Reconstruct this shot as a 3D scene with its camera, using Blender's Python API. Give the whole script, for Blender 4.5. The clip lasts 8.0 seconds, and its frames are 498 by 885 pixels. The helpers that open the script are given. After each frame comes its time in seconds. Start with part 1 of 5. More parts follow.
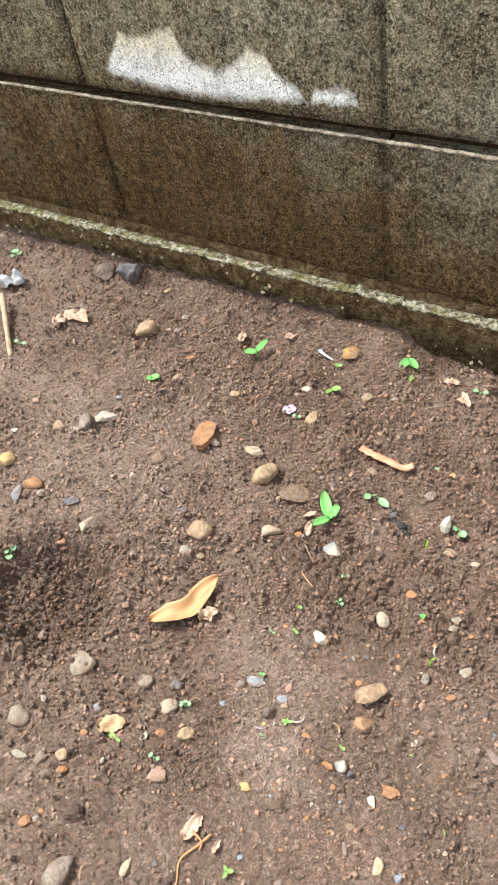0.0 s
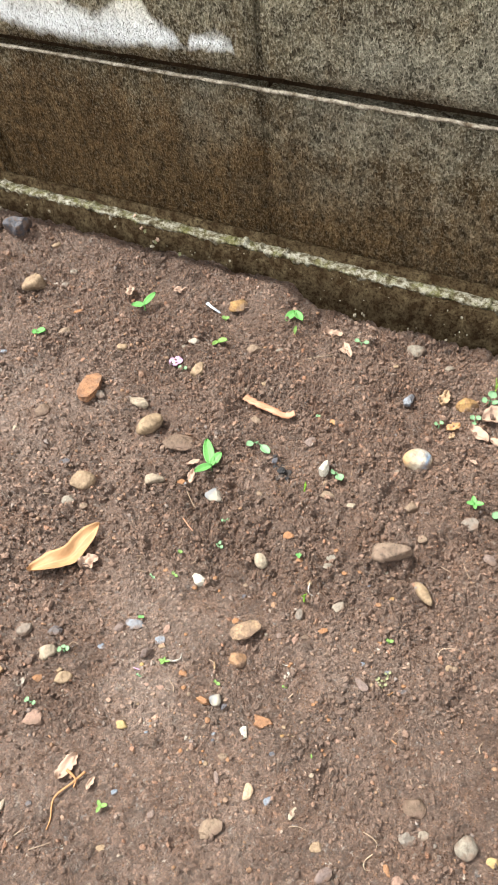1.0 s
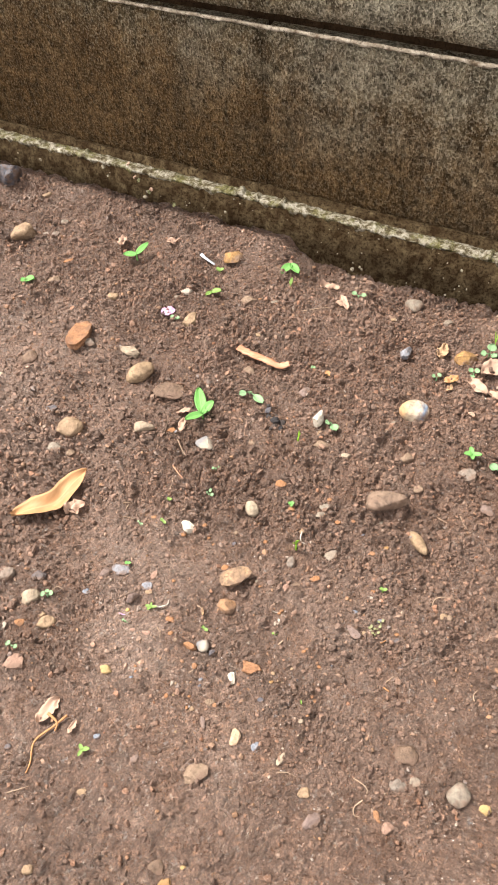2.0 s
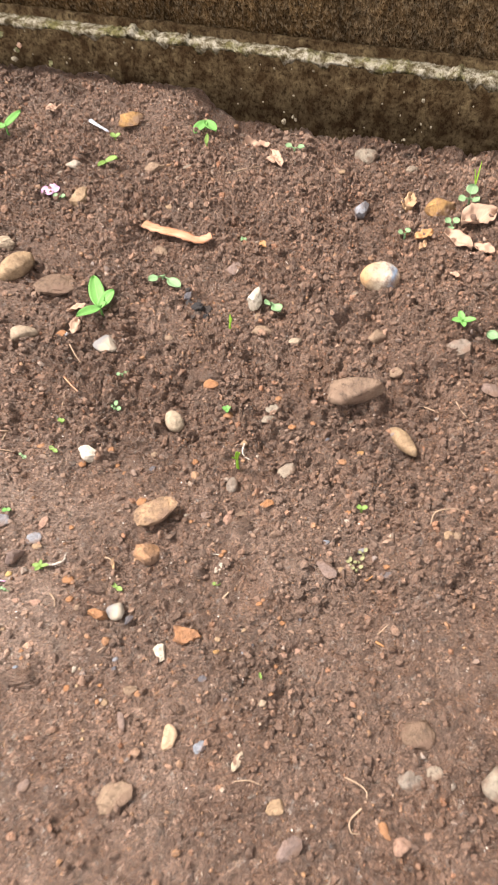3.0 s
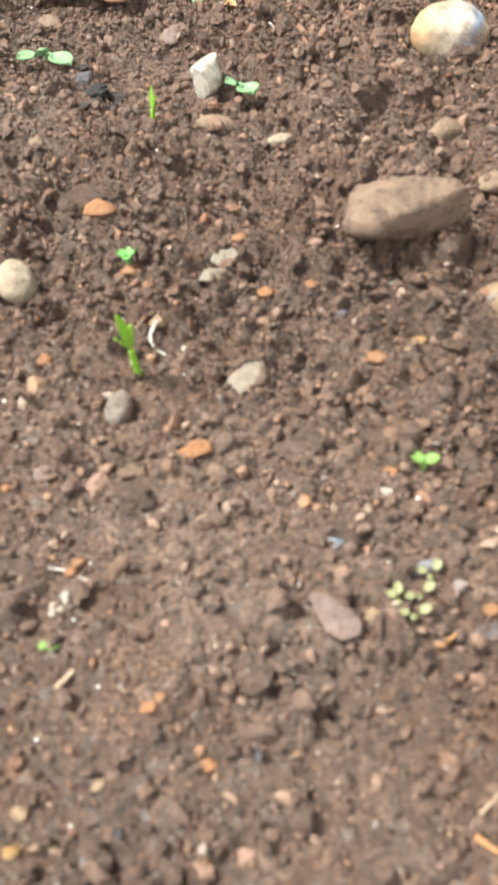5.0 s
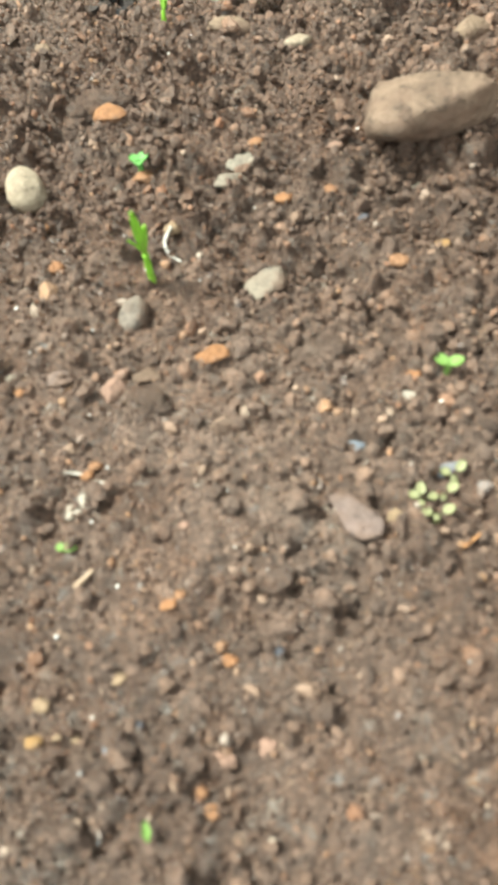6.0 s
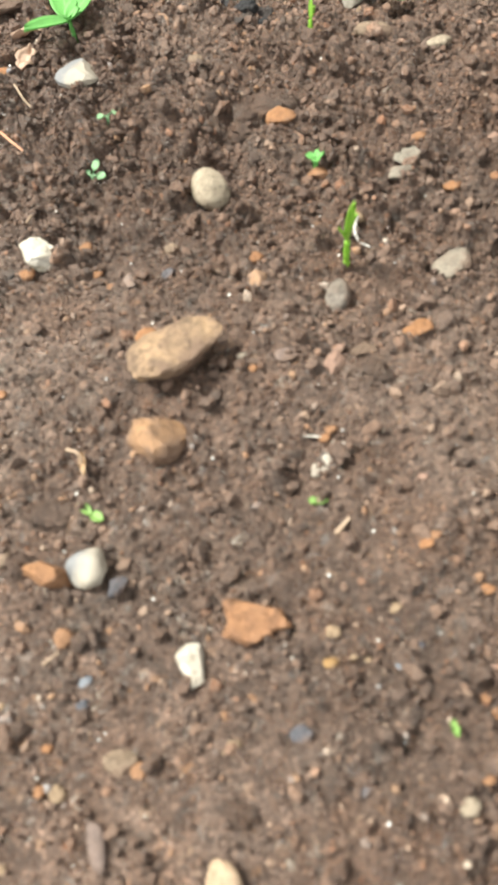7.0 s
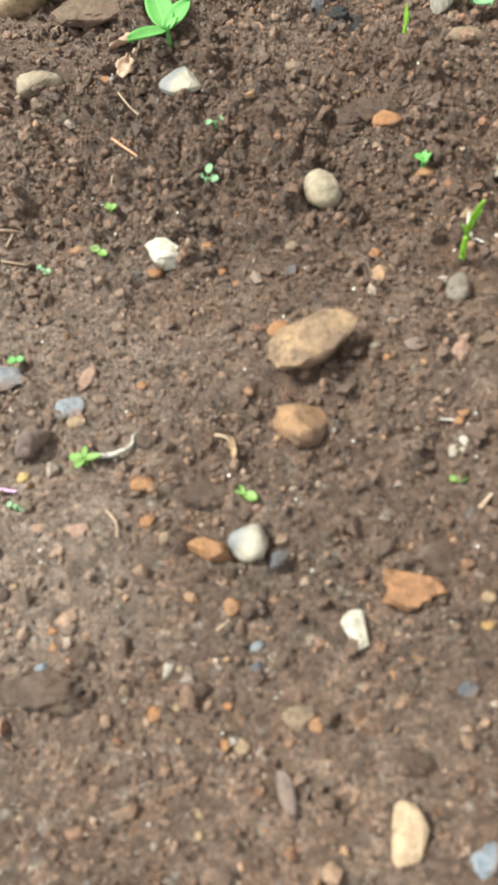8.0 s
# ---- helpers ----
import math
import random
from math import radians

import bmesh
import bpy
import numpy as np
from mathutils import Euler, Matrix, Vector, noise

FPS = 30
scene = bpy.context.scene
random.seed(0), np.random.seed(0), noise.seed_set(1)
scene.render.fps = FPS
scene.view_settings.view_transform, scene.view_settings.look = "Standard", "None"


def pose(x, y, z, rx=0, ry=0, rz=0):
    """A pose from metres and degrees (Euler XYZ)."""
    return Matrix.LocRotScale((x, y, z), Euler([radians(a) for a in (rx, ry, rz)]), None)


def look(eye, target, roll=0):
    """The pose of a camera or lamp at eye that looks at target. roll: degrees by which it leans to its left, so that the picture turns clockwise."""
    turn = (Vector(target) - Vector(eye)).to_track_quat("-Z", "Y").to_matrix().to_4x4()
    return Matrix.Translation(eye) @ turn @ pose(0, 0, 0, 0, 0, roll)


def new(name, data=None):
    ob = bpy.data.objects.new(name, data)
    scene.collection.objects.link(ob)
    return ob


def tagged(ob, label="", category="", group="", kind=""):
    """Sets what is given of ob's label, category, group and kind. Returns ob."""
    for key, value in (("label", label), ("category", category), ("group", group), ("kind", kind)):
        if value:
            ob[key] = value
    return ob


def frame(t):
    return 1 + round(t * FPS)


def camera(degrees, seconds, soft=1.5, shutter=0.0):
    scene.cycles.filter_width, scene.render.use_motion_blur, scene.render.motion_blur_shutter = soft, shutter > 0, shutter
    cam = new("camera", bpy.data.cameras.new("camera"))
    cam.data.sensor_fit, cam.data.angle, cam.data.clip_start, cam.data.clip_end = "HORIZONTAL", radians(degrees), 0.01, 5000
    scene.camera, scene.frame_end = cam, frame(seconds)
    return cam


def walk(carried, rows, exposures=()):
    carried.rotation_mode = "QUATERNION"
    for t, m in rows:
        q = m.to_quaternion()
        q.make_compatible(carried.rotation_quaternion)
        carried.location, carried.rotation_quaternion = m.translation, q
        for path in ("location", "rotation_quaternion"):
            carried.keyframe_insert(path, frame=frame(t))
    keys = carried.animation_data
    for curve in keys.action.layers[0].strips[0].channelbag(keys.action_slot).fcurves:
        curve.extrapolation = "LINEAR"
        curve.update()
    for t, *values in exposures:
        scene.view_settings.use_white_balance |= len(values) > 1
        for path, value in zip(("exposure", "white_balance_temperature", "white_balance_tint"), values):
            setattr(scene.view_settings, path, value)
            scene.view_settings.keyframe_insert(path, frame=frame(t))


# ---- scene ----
cam = camera(36.0, 8.0, 1.1, 0.15)
PATH = [
    (0, (0.311, -0.689, 0.669), (-0.528, 0.304, -0.85), -12.9),
    (0.5, (0.342, -0.707, 0.666), (-0.381, 0.348, -0.871), -9.6),
    (1, (0.365, -0.692, 0.647), (-0.294, 0.35, -0.928), -7.6),
    (1.2, (0.364, -0.688, 0.621), (-0.28, 0.338, -0.97), -7.4),
    (2.3, (0.371, -0.72, 0.59), (-0.256, 0.32, -0.999), -5.4),
    (2.5, (0.367, -0.72, 0.564), (-0.224, 0.301, -1.051), -7.2),
    (3, (0.354, -0.647, 0.416), (-0.163, 0.371, -1.226), -7.8),
    (3.5, (0.332, -0.594, 0.292), (-0.191, 0.474, -1.316), -7.5),
    (4, (0.327, -0.546, 0.227), (-0.207, 0.544, -1.362), -7.7),
    (4.5, (0.316, -0.529, 0.185), (-0.241, 0.534, -1.415), -7.8),
    (4.7, (0.32, -0.524, 0.174), (-0.251, 0.52, -1.433), -8.6),
    (6, (0.32, -0.532, 0.153), (-0.244, 0.369, -1.542), -11.5),
    (6.5, (0.289, -0.556, 0.162), (-0.292, 0.331, -1.534), -13.4),
    (7, (0.277, -0.57, 0.174), (-0.309, 0.32, -1.518), -14.8),
    (7.5, (0.256, -0.583, 0.188), (-0.337, 0.312, -1.5), -14.9),
    (8, (0.248, -0.593, 0.19), (-0.36, 0.285, -1.501), -16.6),
]
cam.data.dof.use_dof = True
cam.data.dof.focus_distance = 0.7
cam.data.dof.aperture_fstop = 36.0
EXPOSURES = [
    (0.0, 2.67, 6400, 4),
    (1.2, 2.67, 6400, 4),
    (2.4, 2.67, 7150, 15),
    (3.5, 2.63, 7150, 15),
    (4.0, 2.72, 6900, 11),
    (4.5, 2.80, 6700, 9),
    (6.0, 2.82, 6550, -6),
    (6.5, 2.72, 6580, -4),
    (7.0, 2.64, 6580, 1),
    (7.5, 2.54, 6600, 4),
    (8.0, 2.50, 6480, -3),
]
walk(cam, [(t, look(eye, target, roll)) for t, eye, target, roll in PATH], EXPOSURES)

# ---- light: an overcast sky ----
SUN_ELEV, SUN_ROT = 58.0, 267.0
world = bpy.data.worlds.new("overcast_sky")
scene.world = world
world.use_nodes = True
wn = world.node_tree.nodes
sky = wn.new("ShaderNodeTexSky")
sky.sky_type = "NISHITA"
sky.sun_disc = False
sky.sun_elevation, sky.sun_rotation = radians(SUN_ELEV), radians(SUN_ROT)
sky.dust_density, sky.air_density = 6.0, 1.0
haze = wn.new("ShaderNodeMix")
haze.data_type = "RGBA"
haze.inputs[0].default_value = 0.75
haze.inputs[7].default_value = (9.0, 8.7, 8.5, 1)
world.node_tree.links.new(sky.outputs[0], haze.inputs[6])
world.node_tree.links.new(haze.outputs[2], wn["Background"].inputs[0])
wn["Background"].inputs[1].default_value = 0.038

sun_lamp = bpy.data.lights.new("sun", "SUN")
sun_lamp.energy, sun_lamp.angle, sun_lamp.color = 1.5, radians(14), (1.0, 0.96, 0.91)
sun = new("sun", sun_lamp)
sun_dir = Vector((math.sin(radians(SUN_ROT)) * math.cos(radians(SUN_ELEV)), math.cos(radians(SUN_ROT)) * math.cos(radians(SUN_ELEV)), math.sin(radians(SUN_ELEV))))
sun.matrix_world = look(tuple(sun_dir * 20), (0, 0, 0))


# ---- materials ----
class Mat:
    """A small wrapper for node materials."""

    def __init__(self, name, rough=0.85, spec=0.3):
        self.m = bpy.data.materials.new(name)
        self.m.use_nodes = True
        self.t = self.m.node_tree
        self.b = self.t.nodes["Principled BSDF"]
        self.b.inputs["Roughness"].default_value = rough
        self.b.inputs["Specular IOR Level"].default_value = spec
        self.co = self.t.nodes.new("ShaderNodeTexCoord").outputs["Object"]

    def whole(self):
        """Take the place in the world instead of each piece's own axes."""
        self.co = self.t.nodes.new("ShaderNodeNewGeometry").outputs["Position"]
        return self

    def curve(self, x, points):
        n = self.node("ShaderNodeFloatCurve")
        c = n.mapping.curves[0]
        while len(c.points) < len(points):
            c.points.new(0.5, 0.5)
        for p, (a, b) in zip(c.points, points):
            p.location = (a, b)
            p.handle_type = "VECTOR"
        n.mapping.update()
        self.put(n, "Value", x)
        return n.outputs[0]

    def node(self, kind, **ins):
        n = self.t.nodes.new(kind)
        for k, v in ins.items():
            self.put(n, k.replace("_", " "), v)
        return n

    def put(self, n, k, v):
        s = n.inputs[int(k)] if k.isdigit() else n.inputs[k]
        if isinstance(v, bpy.types.NodeSocket):
            self.t.links.new(v, s)
        else:
            s.default_value = v

    def stretched(self, sx, sy, sz):
        n = self.node("ShaderNodeMapping")
        self.put(n, "Vector", self.co)
        self.put(n, "Scale", (sx, sy, sz))
        return n.outputs[0]

    def noise(self, scale, detail=4.0, rough=0.6, vec=None, warp=0.0):
        n = self.node("ShaderNodeTexNoise", Scale=scale, Detail=detail, Roughness=rough, Distortion=warp)
        self.put(n, "Vector", vec or self.co)
        return n.outputs[0]

    def cells(self, scale, out="Distance", vec=None):
        n = self.node("ShaderNodeTexVoronoi", Scale=scale)
        self.put(n, "Vector", vec or self.co)
        return n.outputs[out]

    def ramp(self, fac, *stops):
        n = self.node("ShaderNodeValToRGB")
        e = n.color_ramp.elements
        while len(e) < len(stops):
            e.new(0.5)
        for s, (p, c) in zip(e, stops):
            s.position = p
            s.color = (*c, 1) if isinstance(c, tuple) else (c, c, c, 1)
        self.put(n, "0", fac)
        return n.outputs[0]

    def mix(self, fac, a, b, how="MIX"):
        n = self.node("ShaderNodeMix")
        n.data_type, n.blend_type = "RGBA", how
        for i, v in ((0, fac), (6, a), (7, b)):
            if isinstance(v, tuple) and len(v) == 3:
                v = (*v, 1)
            self.put(n, str(i), v)
        return n.outputs[2]

    def math(self, op, a, b=0.0):
        n = self.node("ShaderNodeMath")
        n.operation = op
        self.put(n, "0", a)
        self.put(n, "1", b)
        return n.outputs[0]

    def xyz(self):
        n = self.node("ShaderNodeSeparateXYZ")
        self.put(n, "0", self.co)
        return n.outputs

    def random(self):
        return self.node("ShaderNodeObjectInfo").outputs["Random"]

    def island(self):
        return self.node("ShaderNodeNewGeometry").outputs["Random Per Island"]

    def color(self, v):
        self.put(self.b, "Base Color", v)
        return self

    def rough(self, v):
        self.put(self.b, "Roughness", v)
        return self

    def bump(self, height, strength, dist, after=None):
        n = self.node("ShaderNodeBump", Strength=strength, Distance=dist, Height=height)
        if after:
            self.put(n, "Normal", after)
        self.put(self.b, "Normal", n.outputs[0])
        return n.outputs[0]


# the white patch: (place along, height over the joint) in parts of 0.36 m and 0.1 m
PATCH_TOP = [(0.0, 0.0), (0.02, 0.2), (0.06, 0.4), (0.135, 0.75), (0.17, 0.68), (0.25, 0.74), (0.34, 0.87), (0.36, 0.68), (0.40, 0.52), (0.49, 0.42), (0.55, 0.54), (0.605, 0.74), (0.66, 0.67), (0.70, 0.48), (0.76, 0.36), (0.795, 0.2), (0.815, 0.34), (0.90, 0.42), (0.95, 0.36), (0.97, 0.0), (1.0, 0.0)]
PATCH_FOOT = [(0.0, 0.22), (0.22, 0.08), (0.4, 0.05), (0.6, 0.08), (0.8, 0.16), (0.95, 0.2), (1.0, 0.3)]


def soil_colour(k):
    """Brown earth in broad damp and dry areas, with redder and greyer lumps."""
    broad = k.noise(9.0, 4, 0.6)
    mid = k.noise(75.0, 5, 0.7)
    base = k.ramp(broad, (0.3, (0.118, 0.070, 0.049)), (0.5, (0.172, 0.106, 0.077)), (0.7, (0.228, 0.150, 0.114)))
    # dry, paler crusts and one broad lighter area at (0.29, -0.48): place, reach, how ragged
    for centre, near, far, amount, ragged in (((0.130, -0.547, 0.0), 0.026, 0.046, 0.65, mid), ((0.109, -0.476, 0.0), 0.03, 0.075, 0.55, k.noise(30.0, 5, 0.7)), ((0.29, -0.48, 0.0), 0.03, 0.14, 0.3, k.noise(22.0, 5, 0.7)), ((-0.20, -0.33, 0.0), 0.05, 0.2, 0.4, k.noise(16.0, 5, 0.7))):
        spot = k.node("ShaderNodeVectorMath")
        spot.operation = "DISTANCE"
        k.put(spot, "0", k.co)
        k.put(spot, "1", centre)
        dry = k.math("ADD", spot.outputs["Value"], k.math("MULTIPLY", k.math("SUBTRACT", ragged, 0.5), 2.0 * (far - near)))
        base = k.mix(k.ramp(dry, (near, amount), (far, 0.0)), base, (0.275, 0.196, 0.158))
    # a darker brown in the dug pit
    spot = k.node("ShaderNodeVectorMath")
    spot.operation = "DISTANCE"
    k.put(spot, "0", k.co)
    k.put(spot, "1", (-0.165, -0.51, -0.02))
    pit_reach = k.math("ADD", spot.outputs["Value"], k.math("MULTIPLY", k.math("SUBTRACT", k.noise(30.0, 5, 0.7), 0.5), 0.06))
    base = k.mix(k.ramp(pit_reach, (0.065, 0.8), (0.09, 0.0)), base, (0.09, 0.052, 0.033))
    patch = k.noise(34.0, 5, 0.7, warp=0.8)
    base = k.mix(k.ramp(patch, (0.38, 0.45), (0.48, 0.0)), base, (0.16, 0.083, 0.049))
    return k.mix(k.ramp(patch, (0.55, 0.0), (0.68, 0.45)), base, (0.225, 0.165, 0.132))


def soil_material():
    """Damp crumbly soil: grains of differing brown, damp and dry areas, light grit."""
    k = Mat("damp_soil", 0.9, 0.6).whole()
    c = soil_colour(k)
    bend = k.mix(0.012, k.co, k.node("ShaderNodeTexNoise", Scale=160.0, Detail=4.0).outputs["Color"])
    for scale, low, high in ((300.0, 0.78, 1.3), (700.0, 0.6, 1.55)):
        sep = k.node("ShaderNodeSeparateColor")
        k.put(sep, "0", k.cells(scale, "Color", bend))
        c = k.mix(1.0, c, k.ramp(sep.outputs[0], (0.0, low), (0.7, 1.0), (1.0, high)), "MULTIPLY")
    c = k.mix(1.0, c, k.ramp(k.noise(900.0, 3, 0.7), (0.3, 0.7), (0.5, 1.0), (0.7, 1.4)), "MULTIPLY")
    sep = k.node("ShaderNodeSeparateColor")
    k.put(sep, "0", k.cells(480.0, "Color", bend))
    c = k.mix(k.ramp(sep.outputs[0], (0.93, 0.0), (0.945, 0.65)), c, k.ramp(sep.outputs[1], (0.0, (0.34, 0.17, 0.08)), (0.35, (0.40, 0.29, 0.22)), (0.7, (0.2, 0.2, 0.205)), (1.0, (0.52, 0.45, 0.38))))
    k.color(c)
    k.rough(k.ramp(k.noise(160.0, 4, 0.75), (0.4, 0.22), (0.6, 0.75)))
    n1 = k.bump(k.noise(230.0, 8, 0.74, warp=0.3), 1.0, 0.0045)
    n2 = k.bump(k.cells(330.0, "Distance", bend), 0.8, -0.0018, n1)
    k.bump(k.cells(900.0, "Distance", bend), 0.8, -0.0008, n2)
    return k.m


def crumb_material():
    """Loose crumbs of the same earth, each a little lighter, darker, redder or greyer."""
    k = Mat("soil_crumb", 0.75, 0.7).whole()
    r = k.island()
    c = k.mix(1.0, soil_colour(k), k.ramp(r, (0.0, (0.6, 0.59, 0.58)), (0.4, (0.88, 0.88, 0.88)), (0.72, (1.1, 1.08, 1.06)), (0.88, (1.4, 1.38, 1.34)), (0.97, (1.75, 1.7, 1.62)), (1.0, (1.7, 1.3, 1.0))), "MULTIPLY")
    c = k.mix(1.0, c, k.ramp(k.noise(800.0, 3, 0.7), (0.3, 0.65), (0.5, 1.0), (0.7, 1.4)), "MULTIPLY")
    k.color(c)
    k.rough(k.ramp(k.noise(300.0, 3, 0.7), (0.4, 0.22), (0.6, 0.7)))
    k.bump(k.noise(520.0, 6, 0.75), 1.0, 0.0026)
    return k.m


def grit_material():
    k = Mat("fine_gravel", 0.75, 0.35)
    r = k.island()
    c = k.ramp(r, (0.0, (0.27, 0.14, 0.075)), (0.18, (0.33, 0.19, 0.10)), (0.34, (0.22, 0.15, 0.11)), (0.6, (0.26, 0.19, 0.145)), (0.72, (0.15, 0.13, 0.125)), (0.84, (0.17, 0.165, 0.17)), (0.93, (0.45, 0.38, 0.31)), (1.0, (0.24, 0.12, 0.07)))
    f = k.noise(450.0, 4, 0.7)
    k.color(k.mix(k.ramp(f, (0.42, 0.8), (0.62, 0.15)), c, (0.17, 0.11, 0.08)))
    k.bump(k.noise(600.0, 4, 0.7), 0.5, 0.0008)
    return k.m


STONE_TINT = {
    "tan": ((0.37, 0.265, 0.165), (0.27, 0.18, 0.11)),
    "cream": ((0.44, 0.37, 0.28), (0.35, 0.28, 0.2)),
    "white": ((0.5, 0.46, 0.4), (0.42, 0.36, 0.29)),
    "orange": ((0.38, 0.185, 0.083), (0.27, 0.125, 0.06)),
    "ochre": ((0.45, 0.27, 0.1), (0.34, 0.18, 0.07)),
    "brick": ((0.37, 0.168, 0.07), (0.25, 0.108, 0.05)),
    "grey": ((0.26, 0.23, 0.2), (0.17, 0.145, 0.125)),
    "slate": ((0.105, 0.115, 0.145), (0.07, 0.073, 0.09)),
    "blue": ((0.26, 0.31, 0.38), (0.16, 0.185, 0.225)),
    "brown": ((0.18, 0.122, 0.086), (0.1, 0.064, 0.045)),
    "buff": ((0.3, 0.22, 0.155), (0.22, 0.155, 0.105)),
    "pink": ((0.4, 0.25, 0.19), (0.3, 0.18, 0.14)),
    "black": ((0.03, 0.03, 0.035), (0.012, 0.012, 0.014)),
    "pale": ((0.3, 0.27, 0.22), (0.2, 0.17, 0.14)),
    "yellow": ((0.52, 0.38, 0.16), (0.42, 0.28, 0.11)),
    "rust": ((0.41, 0.27, 0.16), (0.17, 0.115, 0.085)),
    "mauve": ((0.23, 0.17, 0.155), (0.17, 0.125, 0.11)),
    "speckled": ((0.235, 0.165, 0.12), (0.09, 0.064, 0.05)),
    "clay": ((0.43, 0.235, 0.115), (0.23, 0.13, 0.075)),
    "chalk": ((0.74, 0.69, 0.6), (0.6, 0.53, 0.42)),
    "shell": ((0.58, 0.42, 0.29), (0.48, 0.33, 0.21)),
    "umber": ((0.12, 0.095, 0.085), (0.07, 0.055, 0.05)),
}


def stone_material(key):
    a, b = STONE_TINT[key]
    a, b = tuple(0.88 * v for v in a), tuple(0.82 * v for v in b)
    k = Mat(f"{key}_stone", 0.72, 0.35)
    n1 = k.noise(48.0, 5, 0.65, warp=0.6)
    n2 = k.noise(330.0, 5, 0.7)
    c = k.mix(k.ramp(n1, (0.4, 0.0), (0.6, 1.0)), a, tuple(0.75 * v for v in b))
    c = k.mix(k.ramp(k.noise(150.0, 4, 0.7), (0.5, 0.0), (0.7, 0.4)), c, tuple(min(0.7, 1.3 * v) for v in a))
    c = k.mix(k.math("MULTIPLY", k.random(), 0.5), c, k.mix(0.6, c, (0.24, 0.165, 0.12)))
    c = k.mix(k.ramp(n2, (0.34, 0.65), (0.48, 0.0)), c, tuple(0.35 * v for v in b))
    # smeared and caked mud
    mud = (0.15, 0.096, 0.07) if key != "black" else (0.02, 0.017, 0.016)
    clean = 0.14 if key in ("chalk", "shell") else 0.1 if key in ("tan", "cream") else 0.1 if key == "white" else 0.06 if key in ("cream", "yellow", "brick", "orange", "tan") else 0.0
    c = k.mix(k.ramp(k.noise(38.0, 5, 0.65), (0.5 + clean, 0.0), (0.62 + clean, 0.75)), c, mud)
    c = k.mix(k.ramp(k.noise(130.0, 6, 0.8), (0.46 + clean, 0.0), (0.65 + clean, 0.8)), c, mud)
    k.color(c)
    k.rough(k.ramp(n1, (0.3, 0.5), (0.7, 0.85)))
    k.bump(k.math("ADD", n1, k.noise(240.0, 6, 0.75)), 1.0, 0.002)
    return k.m


def flint_material():
    k = Mat("banded_flint", 0.6, 0.4)
    x = k.xyz()
    n = k.noise(60.0, 3, 0.6)
    s = k.math("ADD", k.math("MULTIPLY", x[0], 26.0), k.math("ADD", k.math("MULTIPLY", n, 0.5), 0.25))
    c = k.ramp(s, (0.1, (0.40, 0.25, 0.13)), (0.27, (0.33, 0.26, 0.175)), (0.5, (0.46, 0.40, 0.32)), (0.66, (0.48, 0.465, 0.43)), (0.74, (0.19, 0.30, 0.45)), (0.83, (0.55, 0.48, 0.38)), (0.97, (0.45, 0.25, 0.11)))
    dirt = k.ramp(k.noise(70.0, 6, 0.75), (0.44, 0.0), (0.6, 0.85))
    k.color(k.mix(dirt, c, (0.16, 0.1, 0.07)))
    k.bump(k.noise(150.0, 4, 0.6), 0.35, 0.001)
    return k.m


# near-white grains: glints on damp soil put into colour
def quartz_material():
    k = Mat("glint_grain", 0.18, 0.6)
    k.color(k.ramp(k.island(), (0.0, (0.7, 0.66, 0.6)), (1.0, (0.8, 0.8, 0.8))))
    return k.m


def halved_material(name, light, dark, at=0.0):
    k = Mat(name, 0.65, 0.4)
    x = k.xyz()
    s = k.math("ADD", k.math("MULTIPLY", x[0], 60.0), k.math("MULTIPLY", k.noise(90.0, 4, 0.6), 1.0))
    k.color(k.ramp(s, (0.3 + at, dark), (0.62 + at, light)))
    k.bump(k.noise(300.0, 5, 0.7), 0.4, 0.001)
    return k.m


def leaf_material(name, main, vein, dry=False, rough=0.5, through_light=0.25):
    k = Mat(name, rough, 0.4)
    uv = k.t.nodes.new("ShaderNodeTexCoord").outputs["UV"]
    s = k.node("ShaderNodeSeparateXYZ")
    k.put(s, "0", uv)
    across = k.math("ABSOLUTE", k.math("SUBTRACT", s.outputs[1], 0.5))
    rib = k.ramp(across, (0.0, 1.0), (0.05, 0.0))
    side = k.math("SINE", k.math("MULTIPLY", k.math("SUBTRACT", s.outputs[0], k.math("MULTIPLY", across, 0.7)), 70.0))
    side = k.ramp(side, (0.82, 0.0), (1.0, 0.35))
    n = k.noise(60.0, 5, 0.65)
    dark = tuple(v * (0.78 if dry else 0.75) for v in main)
    c = k.mix(k.ramp(n, (0.35, 0.0), (0.7, 1.0)), main, dark)
    c = k.mix(k.math("MAXIMUM", rib, side), c, vein)
    if dry:
        c = k.mix(k.ramp(k.noise(230.0, 4, 0.7), (0.66, 0.0), (0.8, 0.3)), c, tuple(v * 0.5 for v in main))
    k.color(c)
    k.bump(k.math("ADD", k.math("MULTIPLY", rib, 0.5), k.noise(400.0, 3, 0.6)), 0.4, 0.0006)
    tr = k.node("ShaderNodeBsdfTranslucent")
    k.put(tr, "Color", c)
    m = k.node("ShaderNodeMixShader")
    k.put(m, "0", through_light)
    k.t.links.new(k.b.outputs[0], m.inputs[1])
    k.t.links.new(tr.outputs[0], m.inputs[2])
    k.t.links.new(m.outputs[0], k.t.nodes["Material Output"].inputs[0])
    return k.m


def fibre_material(name, a, b):
    k = Mat(name, 0.8, 0.25)
    n = k.noise(120.0, 5, 0.7, k.stretched(0.25, 1.6, 1.6))
    k.color(k.ramp(n, (0.3, b), (0.65, a)))
    k.bump(k.noise(350.0, 4, 0.7, k.stretched(0.2, 2.0, 2.0)), 0.5, 0.0008)
    return k.m


